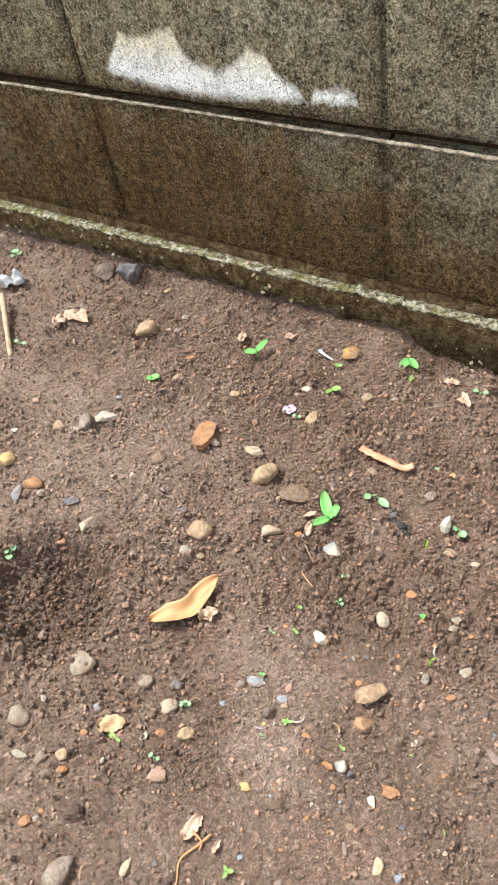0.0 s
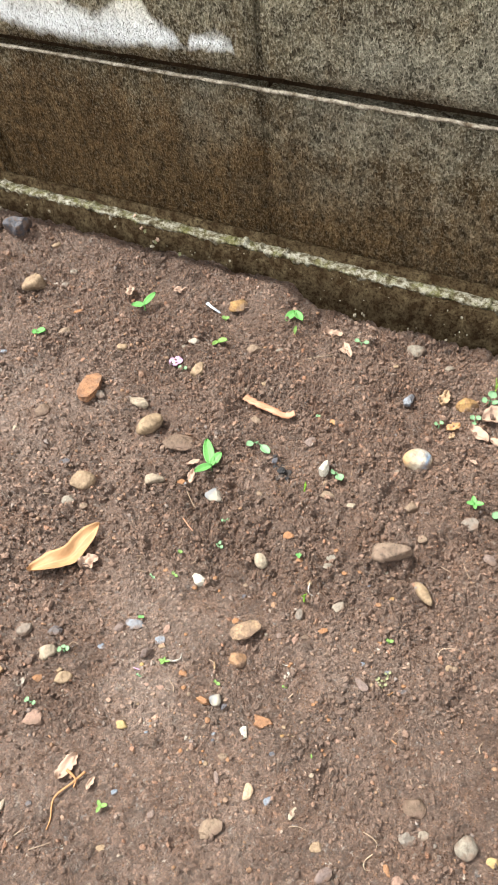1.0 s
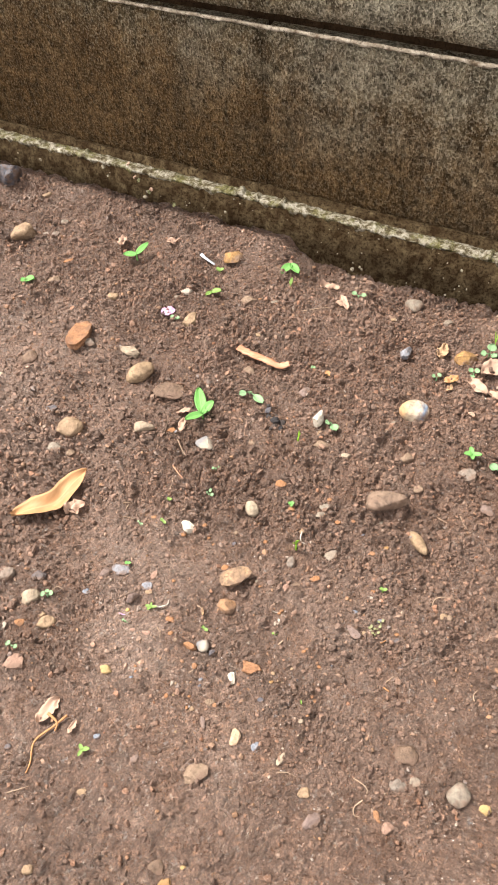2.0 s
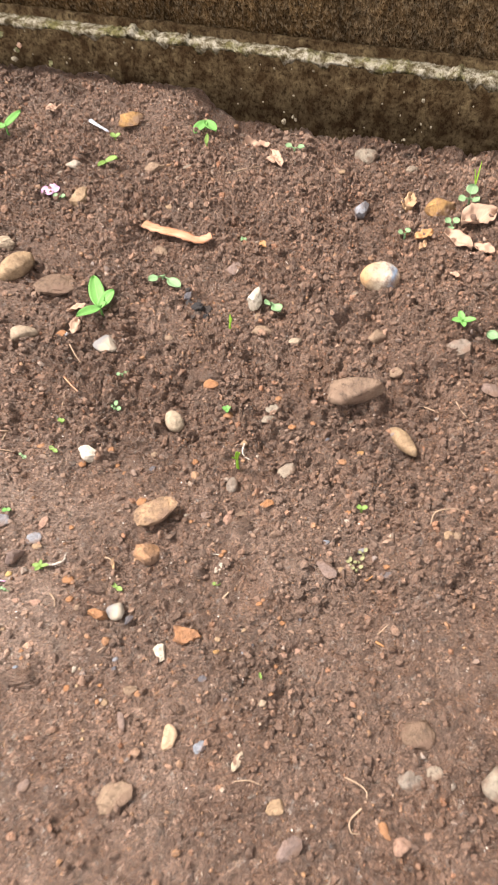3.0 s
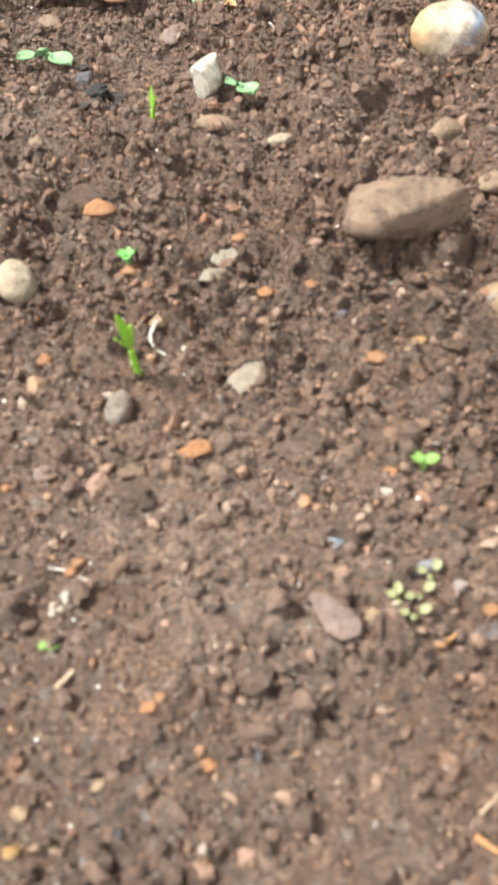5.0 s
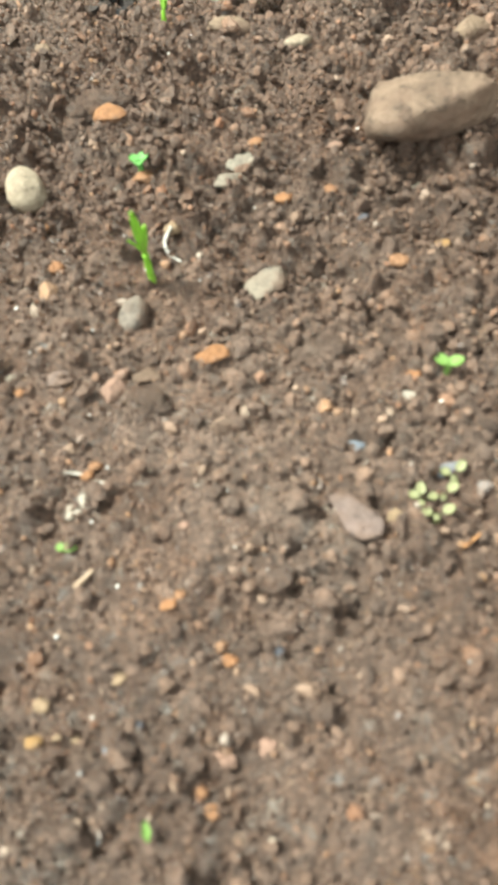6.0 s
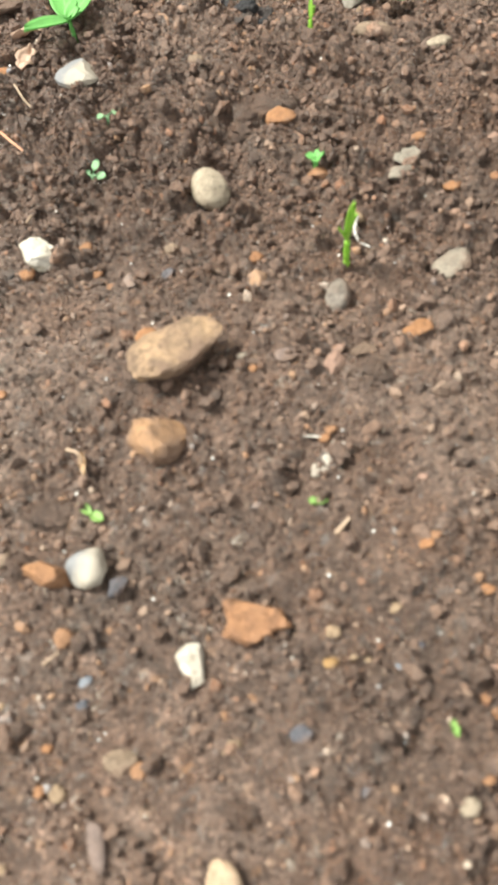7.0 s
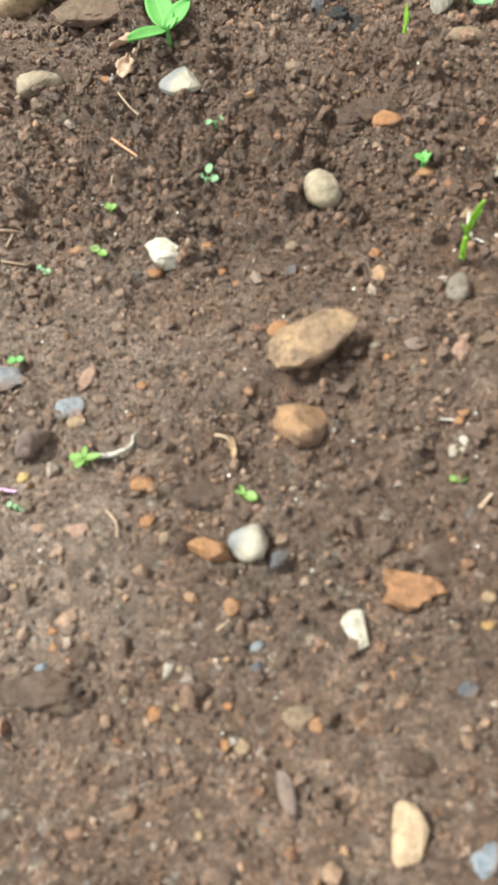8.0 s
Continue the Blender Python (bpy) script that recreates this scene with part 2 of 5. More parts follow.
def wall_material():
    """Weathered cement block: brown damp below, mossy grey above, worn lighter areas, a bare white patch."""
    k = Mat("weathered_block", 0.95, 0.04).whole()
    runs = k.noise(10.0, 6, 0.65, k.stretched(1.6, 1.0, 0.45), 0.6)
    broad = k.noise(4.5, 5, 0.6)
    blot = k.noise(16.0, 5, 0.65)
    mid = k.noise(135.0, 4, 0.62, k.stretched(1.0, 1.0, 0.65))
    fine = k.noise(430.0, 2, 0.6, k.stretched(1.0, 1.0, 0.8))
    streak = k.noise(42.0, 5, 0.65, k.stretched(1.0, 1.0, 0.14))
    x = k.xyz()
    # grey above, brown below, wandering with the runs
    level = k.math("ADD", x[2], k.math("MULTIPLY", k.math("SUBTRACT", runs, 0.5), 0.22))
    level = k.math("ADD", level, k.math("MULTIPLY", x[0], 0.1))
    c = k.ramp(level, (0.08, (0.085, 0.053, 0.024)), (0.17, (0.112, 0.074, 0.037)), (0.225, (0.15, 0.118, 0.071)), (0.30, (0.185, 0.162, 0.11)), (0.4, (0.215, 0.199, 0.145)))
    worn = k.math("ADD", broad, k.math("MULTIPLY", x[0], 0.25))
    c = k.mix(k.math("MULTIPLY", k.ramp(worn, (0.46, 0.0), (0.66, 0.9)), k.ramp(x[2], (0.09, 0.1), (0.2, 1.0))), c, (0.24, 0.228, 0.178))
    c = k.mix(k.ramp(blot, (0.47, 0.0), (0.66, 0.75)), c, (0.06, 0.035, 0.014))
    c = k.mix(1.0, c, k.ramp(k.noise(65.0, 5, 0.7), (0.3, 0.55), (0.5, 1.0), (0.7, 1.5)), "MULTIPLY")
    c = k.mix(1.0, c, k.ramp(fine, (0.3, 0.65), (0.5, 1.0), (0.68, 1.5)), "MULTIPLY")
    # worn, sandy faces show their grain
    c = k.mix(1.0, c, k.ramp(streak, (0.3, 0.75), (0.5, 1.0), (0.7, 1.25)), "MULTIPLY")
    # relief shading put into the colour: low spots darker, high grain lighter
    c = k.mix(1.0, c, k.ramp(mid, (0.38, 0.7), (0.5, 0.95), (0.64, 1.3)), "MULTIPLY")
    pit_shade = k.ramp(mid, (0.34, 0.55), (0.43, 0.0))
    c = k.mix(pit_shade, c, (0.018, 0.012, 0.006))
    grain = k.math("MULTIPLY", k.ramp(fine, (0.5, 0.0), (0.62, 0.75)), k.ramp(level, (0.14, 0.25), (0.26, 1.0)))
    c = k.mix(grain, c, k.mix(0.6, c, (0.46, 0.43, 0.34)))
    flecks = k.ramp(k.noise(110.0, 2, 0.5), (0.74, 0.0), (0.78, 0.7))
    c = k.mix(flecks, c, (0.3, 0.27, 0.2))
    # the patch: its upper edge by the place along the wall
    along = k.math("DIVIDE", k.math("ADD", x[0], 0.37), 0.36)
    ragged = k.math("MULTIPLY", k.math("SUBTRACT", k.noise(48.0, 6, 0.8), 0.5), 0.026)
    top = k.math("MULTIPLY", k.curve(along, PATCH_TOP), 0.1)
    up = k.math("SUBTRACT", x[2], 0.255)
    inside = k.math("ADD", k.math("SUBTRACT", top, up), ragged)
    foot = k.math("ADD", k.math("SUBTRACT", up, k.math("MULTIPLY", k.curve(along, PATCH_FOOT), 0.1)), ragged)
    mask = k.math("MULTIPLY", k.ramp(k.math("MULTIPLY", inside, 20.0), (0.0, 0.0), (0.2, 1.0)), k.ramp(k.math("MULTIPLY", foot, 20.0), (0.0, 0.0), (0.2, 1.0)))
    warm = k.ramp(up, (0.03, (0.9, 0.93, 0.94)), (0.07, (0.82, 0.76, 0.6)))
    white = k.mix(k.ramp(k.noise(110.0, 5, 0.7, k.stretched(1.0, 1.0, 0.35)), (0.5, 0.0), (0.68, 0.4)), warm, (0.45, 0.48, 0.48))
    # the same pit shade, painted over the white
    white = k.mix(k.ramp(mid, (0.34, 0.3), (0.44, 0.0)), white, (0.15, 0.13, 0.1))
    k.color(k.mix(mask, c, white))
    n1 = k.bump(mid, 1.0, 0.014)
    k.bump(fine, 1.0, 0.003, n1)
    return k.m


def mortar_material(name, light, dark, cut=0.5, scale=45.0):
    k = Mat(name, 0.95, 0.06)
    n = k.noise(scale, 6, 0.7)
    f = k.noise(300.0, 4, 0.7)
    c = k.ramp(n, (cut - 0.14, dark), (cut + 0.03, tuple(0.5 * (p + q) for p, q in zip(light, dark))), (cut + 0.16, light))
    c = k.mix(k.ramp(f, (0.36, 0.7), (0.5, 0.0)), c, tuple(v * 0.4 for v in dark))
    k.color(c)
    k.bump(k.math("ADD", n, k.math("MULTIPLY", f, 0.6)), 1.0, 0.005)
    return k.m


def fillet_material():
    """Crumbling lime mortar with cushions of moss, darker in its holes."""
    k = Mat("mossy_mortar", 0.95, 0.06).whole()
    n = k.noise(120.0, 6, 0.72)
    f = k.noise(420.0, 4, 0.7)
    c = k.ramp(n, (0.38, (0.05, 0.037, 0.019)), (0.47, (0.14, 0.122, 0.08)), (0.54, (0.32, 0.3, 0.24)), (0.66, (0.5, 0.48, 0.41)))
    moss = k.ramp(k.noise(42.0, 5, 0.7), (0.47, 0.0), (0.6, 0.75))
    c = k.mix(moss, c, k.ramp(f, (0.35, (0.055, 0.06, 0.018)), (0.65, (0.21, 0.2, 0.075))))
    c = k.mix(k.ramp(f, (0.34, 0.8), (0.46, 0.0)), c, (0.03, 0.022, 0.01))
    k.color(c)
    k.bump(k.math("ADD", n, k.math("MULTIPLY", f, 0.6)), 1.0, 0.005)
    return k.m


SOIL = soil_material()
CRUMB = crumb_material()
GRIT = grit_material()
GLINT = quartz_material()
STONE = {key: stone_material(key) for key in STONE_TINT}
STONE["flint"] = flint_material()
STONE["halved"] = halved_material("half_white_stone", (0.29, 0.255, 0.21), (0.16, 0.16, 0.165))
BLOCK = wall_material()
LIP = mortar_material("lime_stained_arris", (0.52, 0.47, 0.39), (0.12, 0.09, 0.06), 0.48, 70.0)
FILLET = fillet_material()
# mortar coloured darker to hold the shade of the recessed joints
JOINT = mortar_material("shade_dark_joint", (0.075, 0.046, 0.026), (0.03, 0.018, 0.01), 0.5)
FLECK = mortar_material("lime_fleck", (0.5, 0.46, 0.36), (0.2, 0.17, 0.12), 0.45)
FOOTING = mortar_material("grimy_footing", (0.15, 0.115, 0.065), (0.035, 0.021, 0.01), 0.56, 75.0)
GREEN = leaf_material("fresh_leaf", (0.20, 0.50, 0.14), (0.27, 0.55, 0.2), through_light=0.4)
TEAL = leaf_material("pale_cotyledon", (0.27, 0.46, 0.25), (0.33, 0.5, 0.3), through_light=0.35)
LIME = leaf_material("lime_sprout", (0.25, 0.42, 0.11), (0.36, 0.48, 0.2), through_light=0.4)
GRASS = leaf_material("grass_shoot", (0.34, 0.62, 0.08), (0.45, 0.68, 0.16), through_light=0.4)
PALESPROUT = leaf_material("pale_sprout", (0.3, 0.31, 0.16), (0.36, 0.36, 0.22), through_light=0.3)
DRYLEAF = leaf_material("dry_orange_leaf", (0.47, 0.265, 0.125), (0.52, 0.33, 0.17), True, 0.6, 0.2)
PALELEAF = leaf_material("pale_dead_leaf", (0.48, 0.33, 0.25), (0.54, 0.4, 0.3), True, 0.7, 0.2)
BUFFLEAF = leaf_material("buff_dead_leaf", (0.46, 0.31, 0.19), (0.5, 0.36, 0.2), True, 0.7, 0.2)
PETAL = leaf_material("lilac_petal", (0.7, 0.44, 0.68), (0.76, 0.54, 0.74), False, 0.6, 0.3)
BARK = fibre_material("curled_bark", (0.47, 0.27, 0.185), (0.28, 0.12, 0.055))
STRAW = fibre_material("straw", (0.37, 0.28, 0.205), (0.22, 0.15, 0.105))
ROOT = fibre_material("orange_root", (0.42, 0.225, 0.105), (0.26, 0.125, 0.06))
TWIG = fibre_material("dark_twig", (0.09, 0.06, 0.045), (0.04, 0.028, 0.02))
PLASTIC = mortar_material("pale_blue_scrap", (0.62, 0.68, 0.78), (0.5, 0.55, 0.66), 0.4)
GREYSCRAP = leaf_material("grey_plastic", (0.4, 0.41, 0.44), (0.5, 0.5, 0.52), False, 0.4, 0.2)
WHITE = mortar_material("white_fibre", (0.55, 0.52, 0.48), (0.4, 0.35, 0.3), 0.4)


# ---- meshes ----
def mesh_object(name, verts, faces, material, parent=None, label="", smooth=True, uv=None):
    me = bpy.data.meshes.new(name)
    me.from_pydata([tuple(v) for v in verts], [], faces)
    me.materials.append(material)
    if smooth:
        me.polygons.foreach_set("use_smooth", [True] * len(me.polygons))
    if uv is not None:
        layer = me.uv_layers.new(name="UVMap")
        loops = np.empty(len(me.loops), dtype=np.int32)
        me.loops.foreach_get("vertex_index", loops)
        layer.data.foreach_set("uv", np.asarray(uv, dtype=np.float32)[loops].ravel())
    me.update()
    ob = new(name, me)
    if parent:
        ob.parent = parent
    if label:
        ob["label"] = label
    return ob


def part(name, bm, material, parent, label=""):
    """One bmesh as one mesh object under a thing."""
    me = bpy.data.meshes.new(name)
    bm.to_mesh(me)
    bm.free()
    me.materials.append(material)
    ob = new(name, me)
    ob.parent = parent
    if label:
        ob["label"] = label
    return ob


def hash01(i, j, seed):
    h = (i.astype(np.int64) * 374761393 + j.astype(np.int64) * 668265263 + seed * 974634777) & 0x7FFFFFFF
    h = ((h ^ (h >> 13)) * 1274126177) & 0x7FFFFFFF
    return ((h ^ (h >> 16)) & 0xFFFF) / 65535.0


def vnoise(x, y, scale, seed):
    """Smooth value noise in 0..1."""
    x, y = np.asarray(x, float) * scale, np.asarray(y, float) * scale
    i, j = np.floor(x), np.floor(y)
    u, v = x - i, y - j
    u, v = u * u * (3 - 2 * u), v * v * (3 - 2 * v)
    i, j = i.astype(np.int64), j.astype(np.int64)
    a, b = hash01(i, j, seed), hash01(i + 1, j, seed)
    c, d = hash01(i, j + 1, seed), hash01(i + 1, j + 1, seed)
    return (a * (1 - u) + b * u) * (1 - v) + (c * (1 - u) + d * u) * v


def fbm(x, y, scale, seed, octaves=4, gain=0.5):
    total, amp, norm = 0.0, 1.0, 0.0
    for o in range(octaves):
        # each octave is turned, so that the lattice does not show
        ca, sa = math.cos(0.7 * o + 0.3), math.sin(0.7 * o + 0.3)
        total = total + amp * vnoise(ca * x - sa * y + 31.7, sa * x + ca * y + 17.3, scale * 2.03**o, seed + o)
        norm, amp = norm + amp, amp * gain
    return total / norm


def step(a, b, v):
    t = np.clip((v - a) / (b - a), 0, 1)
    return t * t * (3 - 2 * t)


def hump(x, y, cx, cy, rx, ry, h):
    d = ((x - cx) / rx) ** 2 + ((y - cy) / ry) ** 2
    return h * np.exp(-d)


# hollows and rises by the stones: place, radii, depth
HOLLOWS = [
    (0.262, -0.277, 0.018, 0.009, 0.009), (0.207, -0.320, 0.018, 0.007, 0.006), (0.160, -0.356, 0.012, 0.010, 0.006),
    (0.284, -0.350, 0.022, 0.008, 0.008), (0.100, -0.270, 0.018, 0.012, 0.007), (0.163, -0.514, 0.02, 0.006, 0.006),
    (0.130, -0.322, 0.02, 0.010, 0.005), (0.142, -0.276, 0.016, 0.012, 0.004), (0.075, -0.050, 0.03, 0.014, 0.016),
]


def ground_broad(x, y):
    """The lie of the soil, without clods."""
    near = np.exp(-(np.maximum(np.abs(x) - 1.5, 0) + np.maximum(np.abs(y + 0.4) - 1.5, 0)))
    z = 0.007 * (fbm(x, y, 6.0, 3, 3) - 0.5) * near
    # a shallow runnel along the footing, deeper where the soil has washed away
    run = step(0.02, 0.09, x) * 0.022 - 0.006
    z = z - run * step(-0.095, -0.04, y + 0.012 * (fbm(x, y, 22.0, 5, 3) - 0.5))
    z = z + hump(x, y, -0.02, -0.05, 0.08, 0.02, 0.006)
    # the dug pit
    z = z - 0.042 * np.exp(-(((x + 0.165) / 0.08) ** 2 + ((y + 0.51) / 0.055) ** 2) ** 3)
    z = z - hump(x, y, -0.30, -0.145, 0.012, 0.009, 0.014)
    for cx, cy, rx, ry, h in HOLLOWS:
        z = z - hump(x, y, cx, cy, rx, ry, h)
    return z


def ground(x, y, r=0.003):
    """The soil's mean height within r of a place."""
    a = np.arange(8) * math.pi / 4
    px = np.concatenate([[x], x + r * np.cos(a), x + 0.5 * r * np.cos(a)])
    py = np.concatenate([[y], y + r * np.sin(a), y + 0.5 * r * np.sin(a)])
    return float(ground_full(px, py).mean())


def cells(x, y, scale, seed):
    """Distance to the nearest of scattered points, in parts of the spacing, and a random number for that point."""
    x, y = np.asarray(x, float) * scale, np.asarray(y, float) * scale
    i, j = np.floor(x).astype(np.int64), np.floor(y).astype(np.int64)
    best, who = np.full(x.shape, 9.0), np.zeros(x.shape)
    for di in (-1, 0, 1):
        for dj in (-1, 0, 1):
            a, b = i + di, j + dj
            px, py = a + hash01(a, b, seed), b + hash01(a, b, seed + 1)
            d = (x - px) ** 2 + (y - py) ** 2
            near = d < best
            best = np.where(near, d, best)
            who = np.where(near, hash01(a, b, seed + 2), who)
    return np.sqrt(best), who


def domes(x, y, scale, seed, share):
    """Rounded crumbs on scattered points: height in parts of their spacing, for that share of the points."""
    d, w = cells(x, y, scale, seed)
    r = 0.22 + 0.3 * ((w * 7.31) % 1.0)
    return np.where(w < share, r * np.sqrt(np.maximum(0.0, 1.0 - (d / r) ** 2)), 0.0) / scale


def looseness(x, y):
    """How broken the soil is: 0 on the beaten crust, 1 where it has been dug over."""
    band = step(-0.50, -0.36, y + 0.05 * (fbm(x, y, 15.0, 91, 3) - 0.5)) * step(-0.1, 0.1, x)
    left = step(0.1, -0.05, x) * 0.55
    patchy = fbm(x, y, 16.0, 50, 4, 0.6)
    crust = hump(x, y, 0.130, -0.547, 0.035, 0.03, 1.0) + hump(x, y, 0.10, -0.47, 0.05, 0.04, 0.6)
    return np.clip(0.25 + 0.55 * np.maximum(band, left) + 1.6 * (patchy - 0.5) - 0.5 * crust, 0.08, 1.1)


def ground_full(x, y):
    """The soil with its lumps, clods and crumbs."""
    z = ground_broad(x, y)
    near = np.exp(-2.0 * (np.maximum(np.abs(x) - 1.0, 0) + np.maximum(np.abs(y + 0.4) - 1.0, 0)))
    pit = np.exp(-(((x + 0.155) / 0.09) ** 2 + ((y + 0.51) / 0.07) ** 2) ** 2)
    loose = looseness(x, y) + 0.7 * pit
    wx = x + 0.016 * (fbm(x, y, 80.0, 61, 4, 0.6) - 0.5)
    wy = y + 0.016 * (fbm(x, y, 80.0, 67, 4, 0.6) - 0.5)
    total = 0.02 * (fbm(x, y, 30.0, 11, 5, 0.6) - 0.5) * (0.3 + loose)
    # clods and crumbs, the larger ones where the soil is loose
    heap = 0.62 * loose * domes(wx, wy, 40.0, 201, 0.30)
    for scale, seed, share, amount in ((75.0, 211, 0.38, 0.85), (140.0, 221, 0.5, 1.0)):
        heap = np.maximum(heap, amount * (0.25 + 0.75 * loose) * domes(wx, wy, scale, seed, share))
    heap = heap + 0.8 * domes(wx, wy, 260.0, 231, 0.6)
    # cracks and gaps between them
    gaps = np.maximum(0.0, 0.5 - np.abs(fbm(x, y, 48.0, 35, 4, 0.6) - 0.5) * 9.0)
    total = total + heap - 0.007 * gaps * loose
    return z + near * (total - 0.0018)


# ---- ground ----
def axis_lines(spans, far):
    """Grid lines: fine inside the spans (from, to, step), widening outwards to far on both sides."""
    inner = []
    for a, b, s in spans:
        inner += list(np.arange(a, b - 1e-9, s))
    inner.append(spans[-1][1])
    low, high, d = [], [], spans[0][2] * 2
    v = inner[0]
    while v > -far:
        v, d = v - d, d * 1.35
        low.append(v)
    v, d = inner[-1], spans[-1][2] * 2
    while v < far:
        v, d = v + d, d * 1.35
        high.append(v)
    return np.array(low[::-1] + inner + high)


def build_ground():
    xs = axis_lines([(-0.75, -0.3, 0.0028), (-0.3, 0.06, 0.0021), (0.06, 0.41, 0.001), (0.41, 0.62, 0.003)], 300.0)
    ys = axis_lines([(-0.82, -0.62, 0.0022), (-0.62, -0.25, 0.001), (-0.25, -0.01, 0.0018), (-0.01, 0.02, 0.006)], 300.0)
    gx, gy = np.meshgrid(xs, ys)
    gz = ground_full(gx, gy)
    nx, ny = len(xs), len(ys)
    co = np.stack([gx, gy, gz], -1).reshape(-1, 3).astype(np.float32)
    idx = np.arange(nx * ny).reshape(ny, nx)
    quads = np.stack([idx[:-1, :-1], idx[:-1, 1:], idx[1:, 1:], idx[1:, :-1]], -1).reshape(-1, 4).astype(np.int32)
    fill_mesh("ground", co, quads, SOIL, "bare damp brown soil strewn with clods and grit", "ground", "structure")


def fill_mesh(name, co, faces, material, label, category, kind, smooth=True):
    me = bpy.data.meshes.new(name)
    n, k = faces.shape
    me.vertices.add(len(co))
    me.vertices.foreach_set("co", co.astype(np.float32).ravel())
    me.loops.add(n * k)
    me.loops.foreach_set("vertex_index", faces.astype(np.int32).ravel())
    me.polygons.add(n)
    me.polygons.foreach_set("loop_start", np.arange(0, n * k, k, dtype=np.int32))
    me.polygons.foreach_set("use_smooth", np.full(n, smooth))
    me.update(calc_edges=True)
    me.materials.append(material)
    return tagged(new(name, me), label, category, "", kind)


def ico(level):
    bm = bmesh.new()
    bmesh.ops.create_icosphere(bm, subdivisions=level, radius=1.0)
    v = np.array([w.co[:] for w in bm.verts])
    f = np.array([[w.index for w in p.verts] for p in bm.faces])
    bm.free()
    return v, f


ICO = {n: ico(n) for n in (1, 2, 3, 4)}
# eight-sided grains for the smallest crumbs
ICO[0] = (np.array([(1, 0, 0), (-1, 0, 0), (0, 1, 0), (0, -1, 0), (0, 0, 1), (0, 0, -1)], float), np.array([(0, 2, 4), (2, 1, 4), (1, 3, 4), (3, 0, 4), (2, 0, 5), (1, 2, 5), (3, 1, 5), (0, 3, 5)]))


def scatter(name, count, low, high, power, box, material, label, seed, sink=0.3, level=1, keep=None):
    """Many loose grains as one mesh of kind stuff."""
    rng = np.random.default_rng(seed)
    x = rng.uniform(box[0], box[1], count)
    y = rng.uniform(box[2], box[3], count)
    if keep is not None:
        ok = rng.uniform(0, 1, count) < keep(x, y)
        x, y = x[ok], y[ok]
    n = len(x)
    r = low + (high - low) * rng.uniform(0, 1, n) ** power
    base, faces = ICO[level]
    m = len(base)
    flat = rng.uniform(0.5, 0.95, (n, 3)) * r[:, None]
    flat[:, 0] *= rng.uniform(1.0, 1.5, n)
    q = rng.normal(size=(n, 4))
    q /= np.linalg.norm(q, axis=1)[:, None]
    w, a, b, c = q.T
    rot = np.stack([1 - 2 * (b * b + c * c), 2 * (a * b - c * w), 2 * (a * c + b * w), 2 * (a * b + c * w), 1 - 2 * (a * a + c * c), 2 * (b * c - a * w), 2 * (a * c - b * w), 2 * (b * c + a * w), 1 - 2 * (a * a + b * b)], -1).reshape(n, 3, 3)
    shape = base[None] * (1 + rng.uniform(-0.38, 0.3, (n, m, 1)))
    v = np.einsum("nij,nmj->nmi", rot, shape * flat[:, None])
    z = ground_full(x, y) + r * (0.75 - sink)
    v += np.stack([x, y, z], -1)[:, None]
    f = (faces[None] + (np.arange(n) * m)[:, None, None]).reshape(-1, 3)
    return fill_mesh(name, v.reshape(-1, 3), f, material, label, "soil" if "crumb" in name else "gravel", "stuff", level > 1)


# ---- wall ----
WALL_X0, WALL_X1 = -2.8, 2.8
COURSE, LENGTH, TOP = 0.2, 0.4, 0.245


def rough_slab(x0, x1, y0, y1, z0, z1, step_x, wave, seed, front=True):
    """A bar along x whose front edges wander: verts and faces. wave: (front, top, bottom) amounts."""
    n = max(2, int((x1 - x0) / step_x))
    verts, faces = [], []
    for i in range(n + 1):
        x = x0 + (x1 - x0) * i / n
        a = np.array([x])
        d = [float(fbm(a, a * 0 + 0.37 * seed + j, 90.0, seed + 7 * j, 4)[0]) - 0.5 for j in range(3)]
        f, t, b = wave[0] * d[0], wave[1] * d[1], wave[2] * d[2]
        c = 0.25 * (z1 - z0)
        verts += [(x, y1, z0 + b), (x, y0 + f, z0 + b), (x, y0 + f * 1.3 - 0.001, z0 + c), (x, y0 + f, z1 + t - c), (x, y0 + f + 0.3 * c + 0.001, z1 + t), (x, y1, z1 + t)]
    k = 6
    for i in range(n):
        for j in range(k):
            p, q = i * k + j, i * k + (j + 1) % k
            faces.append((p, q, q + k, p + k))
    faces.append(tuple(range(k)))
    faces.append(tuple(n * k + j for j in reversed(range(k))))
    return verts, faces


